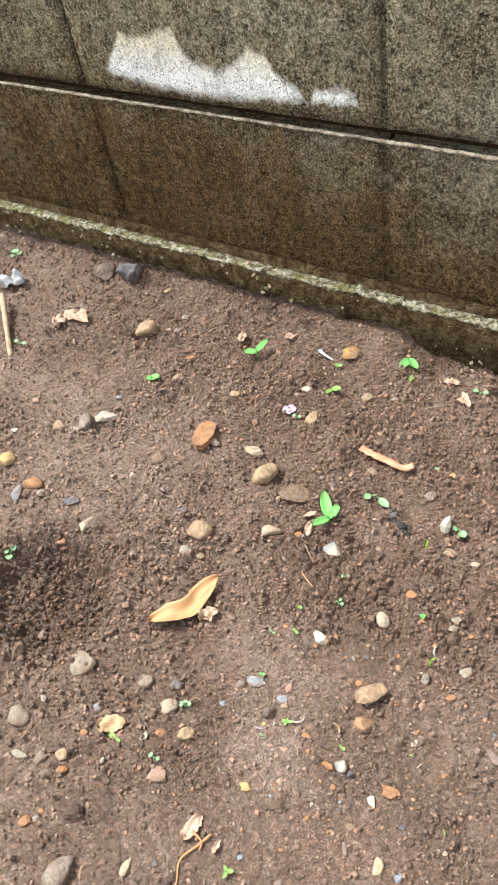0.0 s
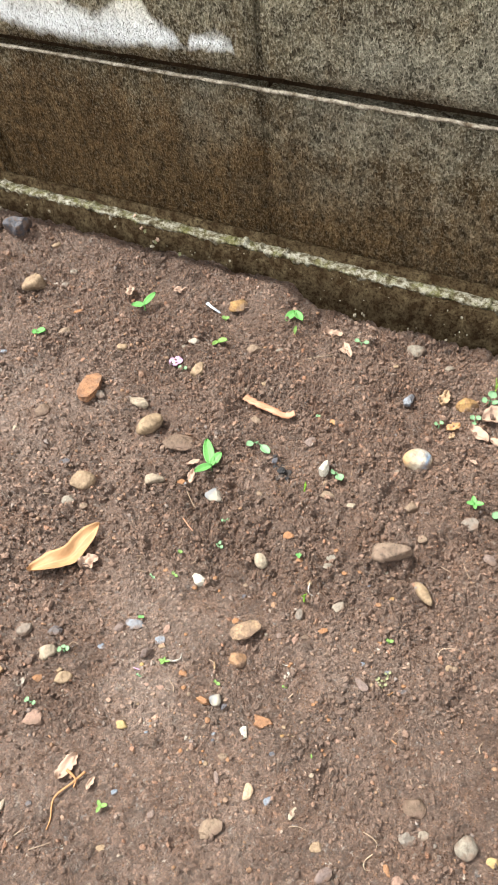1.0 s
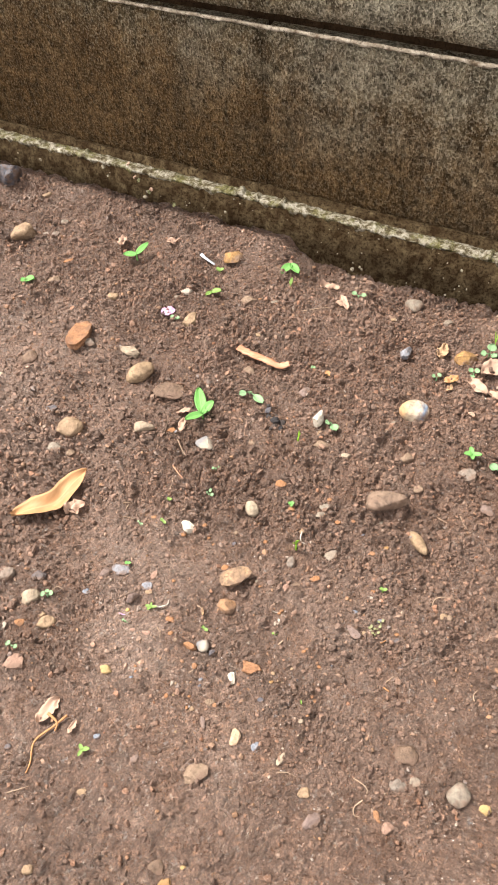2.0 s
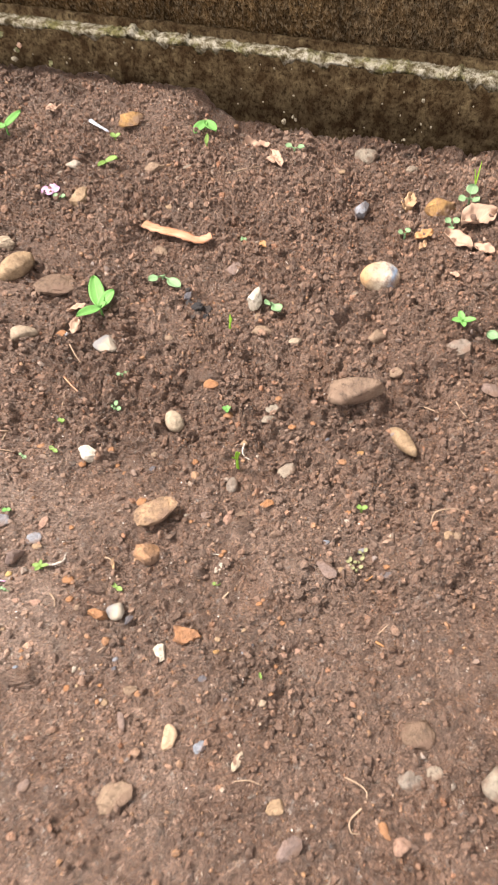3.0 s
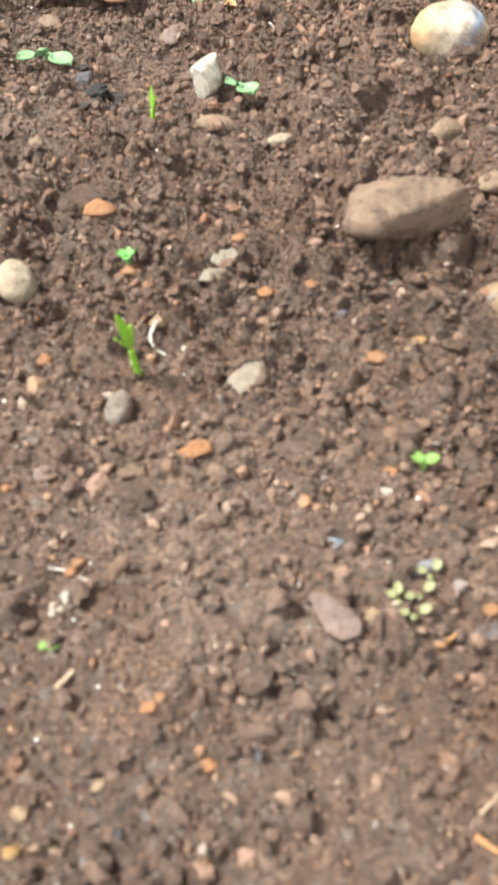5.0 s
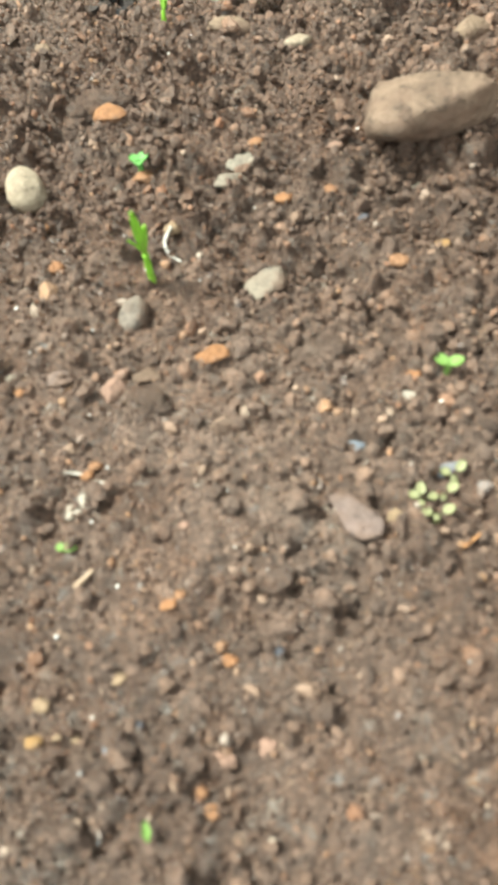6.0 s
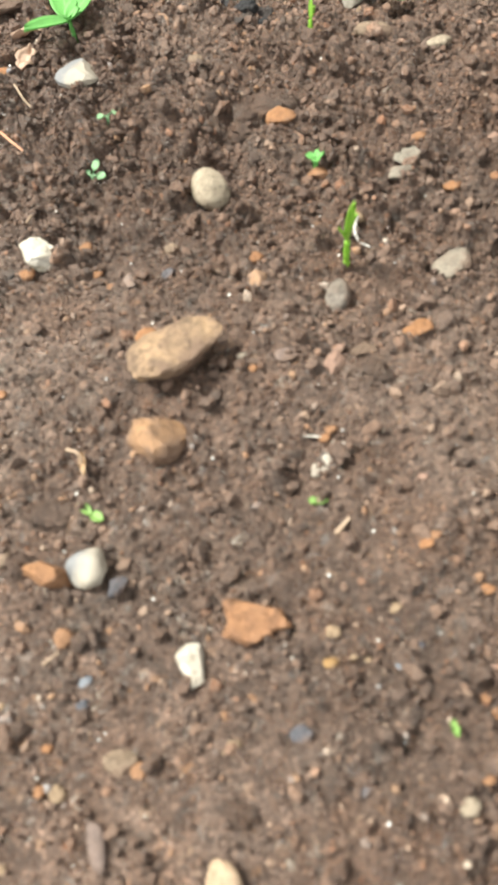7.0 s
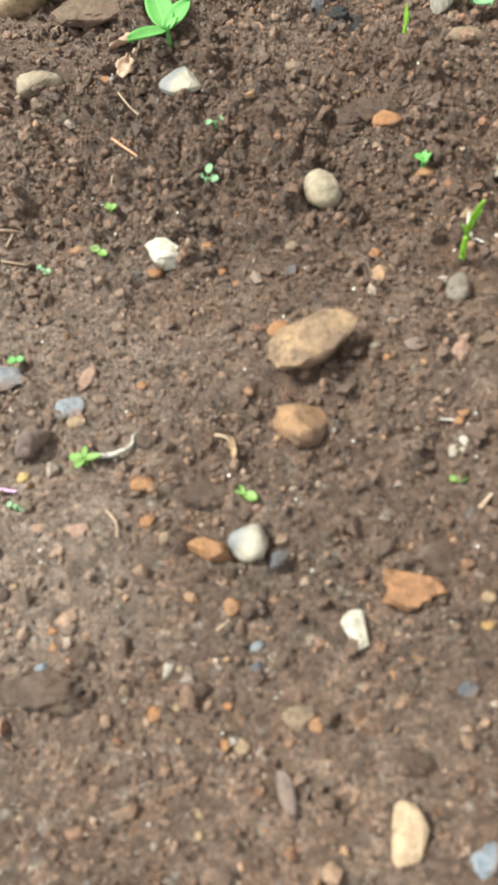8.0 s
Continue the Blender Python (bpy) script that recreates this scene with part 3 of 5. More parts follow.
def block_mesh(seed):
    """One block with worn edges and a slightly uneven face; its origin is the middle of the face's foot."""
    bm = bmesh.new()
    w, h, d, e = 0.3935, 0.188, 0.12, 0.004
    nx, nz = 34, 18
    rows = []
    for j in range(nz + 1):
        row = []
        for i in range(nx + 1):
            x, z = (i / nx - 0.5) * w, j / nz * h
            edge = min(i, nx - i, j, nz - j)
            y = 0.0012 * (noise.noise(Vector((x * 18, z * 18, seed * 3.1))) + 0.5 * noise.noise(Vector((x * 60, z * 60, seed * 1.7))))
            if edge == 0:
                y += e * (0.7 + 0.6 * noise.noise(Vector((x * 70, z * 70, seed * 9.0))))
            row.append(bm.verts.new((x, y, z)))
        rows.append(row)
    for j in range(nz):
        for i in range(nx):
            bm.faces.new((rows[j][i], rows[j][i + 1], rows[j + 1][i + 1], rows[j + 1][i]))
    ring = [rows[0][i] for i in range(nx + 1)] + [rows[j][nx] for j in range(1, nz + 1)] + [rows[nz][i] for i in range(nx - 1, -1, -1)] + [rows[j][0] for j in range(nz - 1, 0, -1)]
    back = [bm.verts.new((v.co.x, d, v.co.z)) for v in ring]
    for i in range(len(ring)):
        j = (i + 1) % len(ring)
        bm.faces.new((ring[j], ring[i], back[i], back[j]))
    bm.faces.new(back)
    me = bpy.data.meshes.new("block")
    bm.to_mesh(me)
    bm.free()
    me.polygons.foreach_set("use_smooth", [True] * len(me.polygons))
    me.materials.append(BLOCK)
    return me


def build_wall():
    wall = tagged(new("wall_block"), "weathered grey cement block wall with mossy grime", "wall", "", "structure")
    shapes = [block_mesh(s) for s in range(5)]
    # its dark colour includes the shade under each course
    # the mortar core behind the faces fills the joints
    v, f = rough_slab(WALL_X0, WALL_X1, 0.024, 0.115, -0.2, TOP + 2 * COURSE, 0.05, (0.002, 0.0, 0.0), 4)
    mesh_object("joint_mortar", v, f, JOINT, wall, "recessed mortar joints coloured dark for shade")
    for c in range(3):
        z = TOP + (c - 1) * COURSE
        for i in range(round((WALL_X1 - WALL_X0) / LENGTH)):
            ob = new("block", shapes[(i * 3 + c * 2) % 5])
            ob.parent = wall
            ob.location = (WALL_X0 + (i + 0.5) * LENGTH, 0.0015 * ((i * 7 + c * 3) % 5 - 2) * 0.4 - (0.002 if c else 0.0), z + (0.010 if c else 0.004))
    # flush pointing in the upright joints
    for c in range(3):
        z = TOP + (c - 1) * COURSE
        for i in range(1, round((WALL_X1 - WALL_X0) / LENGTH)):
            x = WALL_X0 + i * LENGTH
            bm = bmesh.new()
            bmesh.ops.create_cube(bm, size=1.0, matrix=Matrix.LocRotScale((x, 0.0095, z + 0.1), None, (0.009, 0.009, 0.184)))
            bmesh.ops.subdivide_edges(bm, edges=[e for e in bm.edges if abs(e.verts[0].co.z - e.verts[1].co.z) > 0.1], cuts=24)
            for w in bm.verts:
                w.co.y += 0.0018 * noise.noise(Vector((x * 9, c, w.co.z * 90)))
                w.co.x += 0.0016 * noise.noise(Vector((x * 9 + 5, c, w.co.z * 70)))
            part("pointing", bm, BLOCK, wall)
    # lime-white arris along the top of each course seen
    for c in range(2):
        z = TOP + c * COURSE
        v, f = rough_slab(WALL_X0, WALL_X1, -0.0024, 0.0002, z - 0.0042, z - 0.0012, 0.003, (0.0016, 0.0016, 0.0055), 40 + c)
        mesh_object("worn_arris", v, f, LIP, wall, "lime-white worn edge along the joint")
    build_footing()


def build_flecks(foot):
    """Small bits of lime and grit that cling to the footing's face."""
    rng = np.random.default_rng(12)
    base, faces = ICO[1]
    n = 170
    x, z = rng.uniform(-0.7, 0.5, n), 0.052 - 0.08 * rng.uniform(0, 1, n) ** 1.3
    r = 0.0007 + 0.0022 * rng.uniform(0, 1, n) ** 3
    v = base[None] * (1 + rng.uniform(-0.3, 0.3, (n, len(base), 1))) * r[:, None, None] * rng.uniform(0.6, 1.3, (n, 1, 3))
    v += np.stack([x, np.full(n, -0.0330), z], -1)[:, None]
    f = (faces[None] + (np.arange(n) * len(base))[:, None, None]).reshape(-1, 3)
    ob = fill_mesh("lime_flecks", v.reshape(-1, 3), f, FLECK, "pale lime flecks and grit", "", "stuff", False)
    ob.parent = foot


def build_footing():
    foot = tagged(new("wall_footing"), "grimy concrete footing ledge with a mossy mortar edge", "footing", "", "structure")
    v, f = rough_slab(WALL_X0, WALL_X1, -0.0320, 0.1, -0.3, 0.0560, 0.004, (0.008, 0.003, 0.0), 61)
    mesh_object("footing", v, f, FOOTING, foot)
    v, f = rough_slab(WALL_X0, WALL_X1, -0.0335, -0.0205, 0.0545, 0.0580, 0.0016, (0.005, 0.0045, 0.022), 71)
    mesh_object("mortar_fillet", v, f, FILLET, foot, "crumbly pale mortar edge with moss")
    build_flecks(foot)


# ---- stones ----
STONE_WORDS = {"tan": "tan", "cream": "cream", "white": "white", "orange": "rusty orange", "ochre": "ochre", "brick": "brick-red", "grey": "grey", "slate": "dark blue-grey", "blue": "pale blue-grey", "brown": "earth-brown", "buff": "buff brown", "pink": "dull pink", "black": "black", "pale": "pale grey", "yellow": "yellow", "mauve": "mauve grey", "rust": "brown and ochre", "speckled": "speckled brown", "clay": "orange clay-caked", "chalk": "chalk-white", "shell": "pinkish cream", "umber": "dark umber", "flint": "cream and blue banded flint", "halved": "two-toned white and grey"}


def stone(x, y, length, width, height, turn, tint="tan", form="round", sink=0.36, tilt=0.0):
    """A pebble or broken stone lying in the soil. turn: degrees of its long side from +x."""
    rng = np.random.default_rng(int(abs(x) * 20000) * 17 + int(abs(y) * 20000))
    level = 4 if length > 0.03 else 3 if length > 0.009 else 2
    base, faces = ICO[level]
    v = base.copy()
    if form == "angular":
        for _ in range(11):
            n = rng.normal(size=3)
            n /= np.linalg.norm(n)
            lim = rng.uniform(0.5, 0.8)
            over = np.maximum(v @ n - lim, 0)
            v = v - over[:, None] * n * 0.94
    elif form == "flat":
        for s in (1, -1):
            lim = 0.45
            over = np.maximum(s * v[:, 2] - lim, 0)
            v[:, 2] -= s * over * 0.9
        for _ in range(6):
            a = rng.uniform(0, 2 * math.pi)
            n = np.array([math.cos(a), math.sin(a), rng.uniform(-0.2, 0.2)])
            over = np.maximum(v @ n - rng.uniform(0.68, 0.9), 0)
            v = v - over[:, None] * n * 0.92
        v[:, 2] /= 0.55
    elif form == "slab":
        n = np.array([0.06, -0.1, 1.0])
        n /= np.linalg.norm(n)
        over = np.maximum(v @ n - 0.28, 0)
        v = v - over[:, None] * n * 0.5
        v[:, :2] *= (1 + 0.8 * np.minimum(v[:, 2], 0.0))[:, None]
        for _ in range(4):
            a = rng.uniform(0, 2 * math.pi)
            q = np.array([math.cos(a), math.sin(a), -0.3])
            over = np.maximum(v @ q - rng.uniform(0.75, 0.95), 0)
            v = v - over[:, None] * q * 0.8
    elif form == "jagged":
        a = np.arctan2(v[:, 1], v[:, 0])
        o = rng.uniform(0, 50)
        edge = np.array([noise.noise(Vector((1.3 * math.cos(q) + o, 1.3 * math.sin(q), o))) + 0.6 * noise.noise(Vector((3.2 * math.cos(q), 3.2 * math.sin(q) + o, o))) for q in a])
        v[:, :2] *= (1 + 0.5 * edge)[:, None]
        v[:, 2] = np.clip(v[:, 2], -0.5, 0.4)
    elif form == "cobble":
        v[:, 1] *= 1.0 + rng.uniform(-0.2, 0.2) * v[:, 0]
    elif form == "wedge":
        # a straight far side, a flattish top, a bulging thick end and an undercut front
        v[:, 1] *= 0.92 - 0.38 * v[:, 0]
        v[:, 2] *= 0.95 - 0.2 * v[:, 0]
        for n, lim in (((0.05, 1.0, 0.15), 0.3), ((0.05, -0.25, 1.0), 0.5), ((-1.0, 0.1, 0.1), 0.85), ((0.6, -0.8, 0.1), 0.5)):
            n = np.array(n) / np.linalg.norm(n)
            over = np.maximum(v @ n - lim, 0)
            v = v - over[:, None] * n * 0.7
        v[:, 1] *= 1 + 0.55 * np.minimum(v[:, 2], 0.0)
    elif form == "chip":
        v[:, 1] *= 1.0 - 0.55 * v[:, 0]
        for _ in range(8):
            n = rng.normal(size=3)
            n /= np.linalg.norm(n)
            over = np.maximum(v @ n - rng.uniform(0.5, 0.68), 0)
            v = v - over[:, None] * n * 0.97
    else:
        v[:, 1] *= 1.0 + rng.uniform(-0.25, 0.25) * v[:, 0]
        for _ in range(8):
            n = rng.normal(size=3)
            n /= np.linalg.norm(n)
            over = np.maximum(v @ n - rng.uniform(0.55, 0.85), 0)
            v = v - over[:, None] * n * 0.78
    amp = {"round": 0.17, "angular": 0.17, "flat": 0.13, "chip": 0.06, "slab": 0.2, "jagged": 0.16, "cobble": 0.07, "wedge": 0.12}[form]
    o = rng.uniform(0, 50, 3)
    lump = np.array([noise.noise(Vector(p * 1.6 + o)) + 0.45 * noise.noise(Vector(p * 4.2 + o)) + (0.0 if form == "cobble" else 0.3 * noise.noise(Vector(p * 10.0 + o))) for p in v])
    v = v * (1 + amp * lump)[:, None]
    v[:, 0] /= np.ptp(v[:, 0]) / length
    v[:, 1] /= np.ptp(v[:, 1]) / width
    v[:, 2] /= np.ptp(v[:, 2]) / height
    v -= 0.5 * (v.max(0) + v.min(0))
    name = "stone" if length > 0.022 else "pebble"
    ob = mesh_object(name, v, [tuple(p) for p in faces.tolist()], STONE[tint])
    if form not in ("round", "cobble", "wedge"):
        ob.data.set_sharp_from_angle(angle=radians(24))
    ob.matrix_world = Matrix.Translation((x, y, ground(x, y, 0.5 * width) + height * (0.5 - sink))) @ pose(0, 0, 0, tilt + rng.uniform(-9, 9), rng.uniform(-9, 9), turn)
    size = "large" if length > 0.04 else "small" if length < 0.012 else ""
    how = {"round": "rounded", "angular": "broken angular", "flat": "flat", "chip": "chipped", "slab": "flat-topped", "jagged": "jagged flat", "cobble": "smooth rounded", "wedge": "wedge-shaped"}[form]
    tagged(ob, " ".join(f"{size} {STONE_WORDS[tint]} {how} {name} sunk in damp soil".split()), "stone" if name == "stone" else "pebble", "stones in the soil")
    return ob


def clod(x, y, length, width, height, turn, material=None, label="lump of caked damp brown soil"):
    """A lump of caked soil or charcoal."""
    rng = np.random.default_rng(int(abs(x) * 20000) * 31 + int(abs(y) * 20000))
    base, faces = ICO[4]
    o = rng.uniform(0, 50, 3)
    k = np.array([noise.noise(Vector(p * 1.5 + o)) + 0.5 * noise.noise(Vector(p * 4.0 + o)) - 1.3 * noise.voronoi(Vector(p * 3.2 + o))[0][0] - 0.8 * noise.voronoi(Vector(p * 8.0 + o))[0][0] + 0.3 * noise.noise(Vector(p * 24.0 + o)) for p in base]) + 0.8
    v = base * (1 + 0.3 * k)[:, None] * (0.5 * length, 0.5 * width, 0.5 * height)
    ob = mesh_object("charcoal_lump" if material else "soil_clod", v, [tuple(p) for p in faces.tolist()], material or SOIL)
    ob.matrix_world = Matrix.Translation((x, y, ground(x, y) + 0.1 * height)) @ pose(0, 0, 0, 0, 0, turn)
    return tagged(ob, label, "clod", "soil clods")


# ---- leaves, sprouts and litter ----
def blade(name, length, width, material, parent=None, cup=0.15, droop=0.2, point=0.6, ragged=0.0, twist=0.0, wave=0.0, bend=0.0, waist=0.0, stalk=0.0, seed=1, n=18, m=8, thick=0.0004):
    """A leaf along +x from the origin: cup lifts its sides, droop bends it down along its length, point sharpens the tip."""
    verts, uv = [], []
    for layer in (0, 1):
        for i in range(n + 1):
            u = i / n
            w = (u - stalk) / (1 - stalk)
            half = 0.5 * width * max(0.06 if stalk else 0.02, max(0.0, math.sin(math.pi * max(w, 0.0) ** 0.85)) ** (0.45 + 0.5 * point))
            for j in range(m + 1):
                s = 2 * j / m - 1
                rag = 1 + ragged * noise.noise(Vector((u * 9 + seed, (1 if s > 0 else -1) * 3.0, seed * 1.3)))
                x = length * u
                y = half * s * rag
                z = cup * width * s * s - droop * length * u * u + wave * width * noise.noise(Vector((u * 3.2 + seed, s * 1.4, seed)))
                z += twist * y * (u - 0.3)
                if s > 0:
                    y = y * (1 - waist * math.exp(-(((u - 0.5) / 0.12) ** 2)))
                y += bend * length * (math.sqrt((u - 0.5) ** 2 + 0.006) - 0.25)
                verts.append((x, y, z - layer * thick))
                uv.append((u, j / m))
    k = (n + 1) * (m + 1)
    faces = []
    for i in range(n):
        for j in range(m):
            a = i * (m + 1) + j
            b, c, d = a + m + 1, a + m + 2, a + 1
            faces += [(a, b, c, d), (a + k, d + k, c + k, b + k)]
    ring = [j for j in range(m + 1)] + [i * (m + 1) + m for i in range(1, n + 1)] + [n * (m + 1) + j for j in range(m - 1, -1, -1)] + [i * (m + 1) for i in range(n - 1, 0, -1)]
    for p, q in zip(ring, ring[1:] + ring[:1]):
        faces.append((p, q, q + k, p + k))
    return mesh_object(name, verts, faces, material, parent, uv=uv)


def strand(name, points, radius, material, parent=None, taper=0.4, seed=0, flat=1.0, lumpy=0.15, sides=7):
    """A tube through a few points (smoothed): stems, roots, twigs, straws."""
    pts = [Vector(p) for p in points]
    fine = []
    for i in range(len(pts) - 1):
        p0, p1, p2, p3 = pts[max(i - 1, 0)], pts[i], pts[i + 1], pts[min(i + 2, len(pts) - 1)]
        for k in range(8):
            t = k / 8
            fine.append(0.5 * (2 * p1 + (p2 - p0) * t + (2 * p0 - 5 * p1 + 4 * p2 - p3) * t * t + (3 * p1 - p0 - 3 * p2 + p3) * t**3))
    fine.append(pts[-1])
    verts, faces = [], []
    for i, p in enumerate(fine):
        d = (fine[min(i + 1, len(fine) - 1)] - fine[max(i - 1, 0)]).normalized()
        a = d.cross(Vector((0, 0, 1)))
        a = a.normalized() if a.length > 0.05 else Vector((1, 0, 0))
        b = a.cross(d)
        u = i / (len(fine) - 1)
        r = radius * (1 - (1 - taper) * u) * (1 + lumpy * noise.noise(Vector((i * 0.6, seed, 0.5))))
        for s in range(sides):
            w = 2 * math.pi * s / sides
            verts.append(p + a * (r * math.cos(w)) + b * (r * flat * math.sin(w)))
    for i in range(len(fine) - 1):
        for s in range(sides):
            q = (s + 1) % sides
            faces.append((i * sides + s, i * sides + q, (i + 1) * sides + q, (i + 1) * sides + s))
    faces.append(tuple(reversed(range(sides))))
    faces.append(tuple((len(fine) - 1) * sides + s for s in range(sides)))
    return mesh_object(name, verts, faces, material, parent)


def at_ground(name, x, y, up=0.0):
    ob = new(name)
    ob.location = (x, y, ground(x, y) + up)
    return ob


ROUND_LEAVED = (TEAL, PALESPROUT)


def seedling(x, y, stem, leaves, material, label, lean=(0, 0), name="seedling"):
    """A young plant. leaves: (turn, pitch up, length, width) round the top of the stem."""
    root = tagged(at_ground(name, x, y), label, "seedling", "seedlings in the soil")
    top = Vector((lean[0], lean[1], stem))
    strand("stem", [(0, 0, -0.004), (0.3 * lean[0], 0.3 * lean[1], 0.5 * stem), tuple(top)], 0.0009 + 0.02 * stem, material, root, 0.8)
    for i, (turn, pitch, length, width) in enumerate(leaves):
        b = blade("leaf", length, width, material, root, cup=0.16, droop=0.12, point=0.1 if material in ROUND_LEAVED else 0.25, stalk=0.38 if material in ROUND_LEAVED else 0.0, seed=i + 1)
        b.matrix_local = Matrix.Translation(top) @ pose(0, 0, 0, 0, -pitch, turn)
    return root


def scrap(x, y, length, width, turn, material, label, name="leaf_scrap", ragged=0.5, cup=0.25, droop=0.05, tilt=0.0, roll=0.0, lift=0.003, point=0.2, seed=1, wave=0.5, bend=0.0, waist=0.0):
    b = blade(name, length, width, material, None, cup, droop, point, ragged, 0.3, wave, bend, waist, seed=seed)
    d = pose(0, 0, 0, roll, -tilt, turn)
    off = d @ Vector((-0.5 * length, 0, 0))
    b.matrix_world = Matrix.Translation((x + off.x, y + off.y, ground(x, y) + lift - min(0, off.z))) @ d
    return tagged(b, label, "dead leaf", "leaf litter")


def twig(points, radius, material, label, name="twig", taper=0.5, flat=1.0, lift=0.0, lumpy=0.2):
    """A straw, root or twig over the soil through points (x, y, height over the soil)."""
    if "thin" in label:
        radius *= 0.72
    x0, y0 = points[0][0], points[0][1]
    pts = [(x - x0, y - y0, ground(x, y) - ground(x0, y0) + h + lift) for x, y, h in points]
    ob = strand(name, pts, radius, material, None, taper, len(points), flat, lumpy)
    ob.location = (x0, y0, ground(x0, y0))
    return tagged(ob, label, name.replace("_", " "), "plant litter")


build_ground()
build_wall()

# ---- the larger stones, clods and pebbles ----
stone(-0.3650, -0.0570, 0.0400, 0.0300, 0.0340, 75, "slate", "angular", sink=0.2)
stone(-0.4150, -0.0590, 0.0400, 0.0300, 0.0220, 96, "umber", "angular", sink=0.35)
stone(-0.2865, -0.1390, 0.0320, 0.0300, 0.0270, 60, "tan", "round", sink=0.15)
stone(-0.2030, -0.1570, 0.0128, 0.0090, 0.0064, 39, "orange", "angular")
stone(-0.1935, -0.1965, 0.0175, 0.0157, 0.0087, 31, "buff", "round")
stone(-0.1110, -0.1940, 0.0144, 0.0101, 0.0072, 34, "tan", "round")
stone(-0.2485, -0.2840, 0.0304, 0.0182, 0.0091, 46, "white", "angular")
stone(-0.2600, -0.3050, 0.0234, 0.0164, 0.0140, 110, "grey", "round")
stone(-0.2930, -0.3200, 0.0179, 0.0143, 0.0089, 27, "tan", "round")
stone(-0.3505, -0.2995, 0.0103, 0.0082, 0.0051, 29, "pink", "round")
stone(-0.2480, -0.2525, 0.0094, 0.0075, 0.0047, 32, "blue", "round")
stone(-0.3420, -0.3505, 0.0092, 0.0074, 0.0046, 49, "white", "chip")
stone(-0.2660, -0.3170, 0.0120, 0.0072, 0.0048, 0, "pale", "angular")
stone(-0.1110, -0.2640, 0.0460, 0.0270, 0.0120, 100, "brick", "flat", sink=0.3)
stone(-0.0960, -0.2690, 0.0170, 0.0120, 0.0100, 20, "grey", "round", sink=0.25)
stone(-0.0185, -0.2850, 0.0345, 0.0200, 0.0190, 62, "tan", "cobble", sink=0.25)
stone(0.0250, -0.2950, 0.0370, 0.0230, 0.0120, 21, "brown", "slab", sink=0.2)
stone(-0.0470, -0.2600, 0.0301, 0.0135, 0.0120, -4, "cream", "angular")
stone(0.0225, -0.3450, 0.0233, 0.0140, 0.0116, 25, "cream", "round")
stone(-0.0450, -0.3780, 0.0272, 0.0231, 0.0136, 36, "tan", "round")
stone(-0.0490, -0.4025, 0.0139, 0.0125, 0.0069, 30, "pale", "angular")
stone(-0.0320, -0.4005, 0.0094, 0.0085, 0.0047, 32, "buff", "round")
clod(-0.1520, -0.4185, 0.0282, 0.0226, 0.0169, 23)
stone(-0.1685, -0.4225, 0.0230, 0.0138, 0.0138, 88, "cream", "angular")
stone(-0.1845, -0.4510, 0.0106, 0.0074, 0.0053, 49, "orange", "round")
stone(-0.3160, -0.3915, 0.0201, 0.0201, 0.0121, 27, "yellow", "round")
stone(-0.2605, -0.4050, 0.0225, 0.0157, 0.0112, 21, "orange", "round")
stone(-0.2455, -0.4120, 0.0120, 0.0108, 0.0060, 42, "grey", "round")
stone(-0.2705, -0.4260, 0.0245, 0.0123, 0.0098, 102, "blue", "angular")
stone(-0.2010, -0.4070, 0.0206, 0.0103, 0.0062, 29, "slate", "flat")
stone(-0.0760, -0.3665, 0.0122, 0.0098, 0.0049, 35, "slate", "angular")
stone(0.1830, -0.2650, 0.0165, 0.0120, 0.0150, 75, "chalk", "chip", sink=0.1)
stone(0.1980, -0.2940, 0.0171, 0.0094, 0.0060, 21, "buff", "round")
stone(0.2240, -0.2955, 0.0106, 0.0074, 0.0053, 41, "cream", "round")
stone(0.0925, -0.3410, 0.0211, 0.0140, 0.0100, -15, "halved", "angular")
stone(0.1825, -0.3550, 0.0108, 0.0087, 0.0054, 34, "orange", "angular")
clod(0.1685, -0.3490, 0.0151, 0.0136, 0.0091, 8)
stone(0.1680, -0.3880, 0.0165, 0.0122, 0.0113, -42, "cream", "cobble", sink=0.2)
stone(0.1235, -0.4305, 0.0165, 0.0105, 0.0080, -20, "chalk", "angular", sink=0.3)
stone(0.0900, -0.4935, 0.0193, 0.0106, 0.0068, 21, "blue", "angular")
stone(0.0310, -0.5500, 0.0184, 0.0138, 0.0111, 41, "cream", "round")
stone(-0.0280, -0.5805, 0.0106, 0.0096, 0.0064, 41, "blue", "round")
stone(-0.0180, -0.5815, 0.0094, 0.0075, 0.0047, 32, "brown", "round")
stone(-0.0690, -0.5545, 0.0278, 0.0250, 0.0083, 38, "pale", "flat")
stone(-0.0940, -0.6220, 0.0253, 0.0215, 0.0126, 18, "grey", "round")
stone(-0.0655, -0.6490, 0.0175, 0.0079, 0.0052, 13, "pale", "flat")
stone(-0.0480, -0.6425, 0.0139, 0.0125, 0.0056, 30, "mauve", "round")
stone(-0.0330, -0.6305, 0.0122, 0.0122, 0.0061, 35, "tan", "round")
stone(-0.0255, -0.6400, 0.0108, 0.0087, 0.0054, 34, "orange", "round")
stone(0.0260, -0.7060, 0.0313, 0.0219, 0.0157, 63, "grey", "round")
stone(0.0745, -0.6745, 0.0150, 0.0068, 0.0038, 86, "cream", "chip")
stone(0.0580, -0.5630, 0.0170, 0.0119, 0.0093, 45, "tan", "round")
stone(0.0365, -0.5730, 0.0092, 0.0083, 0.0055, 41, "orange", "angular")
stone(0.0265, -0.5835, 0.0095, 0.0057, 0.0038, 72, "white", "angular")
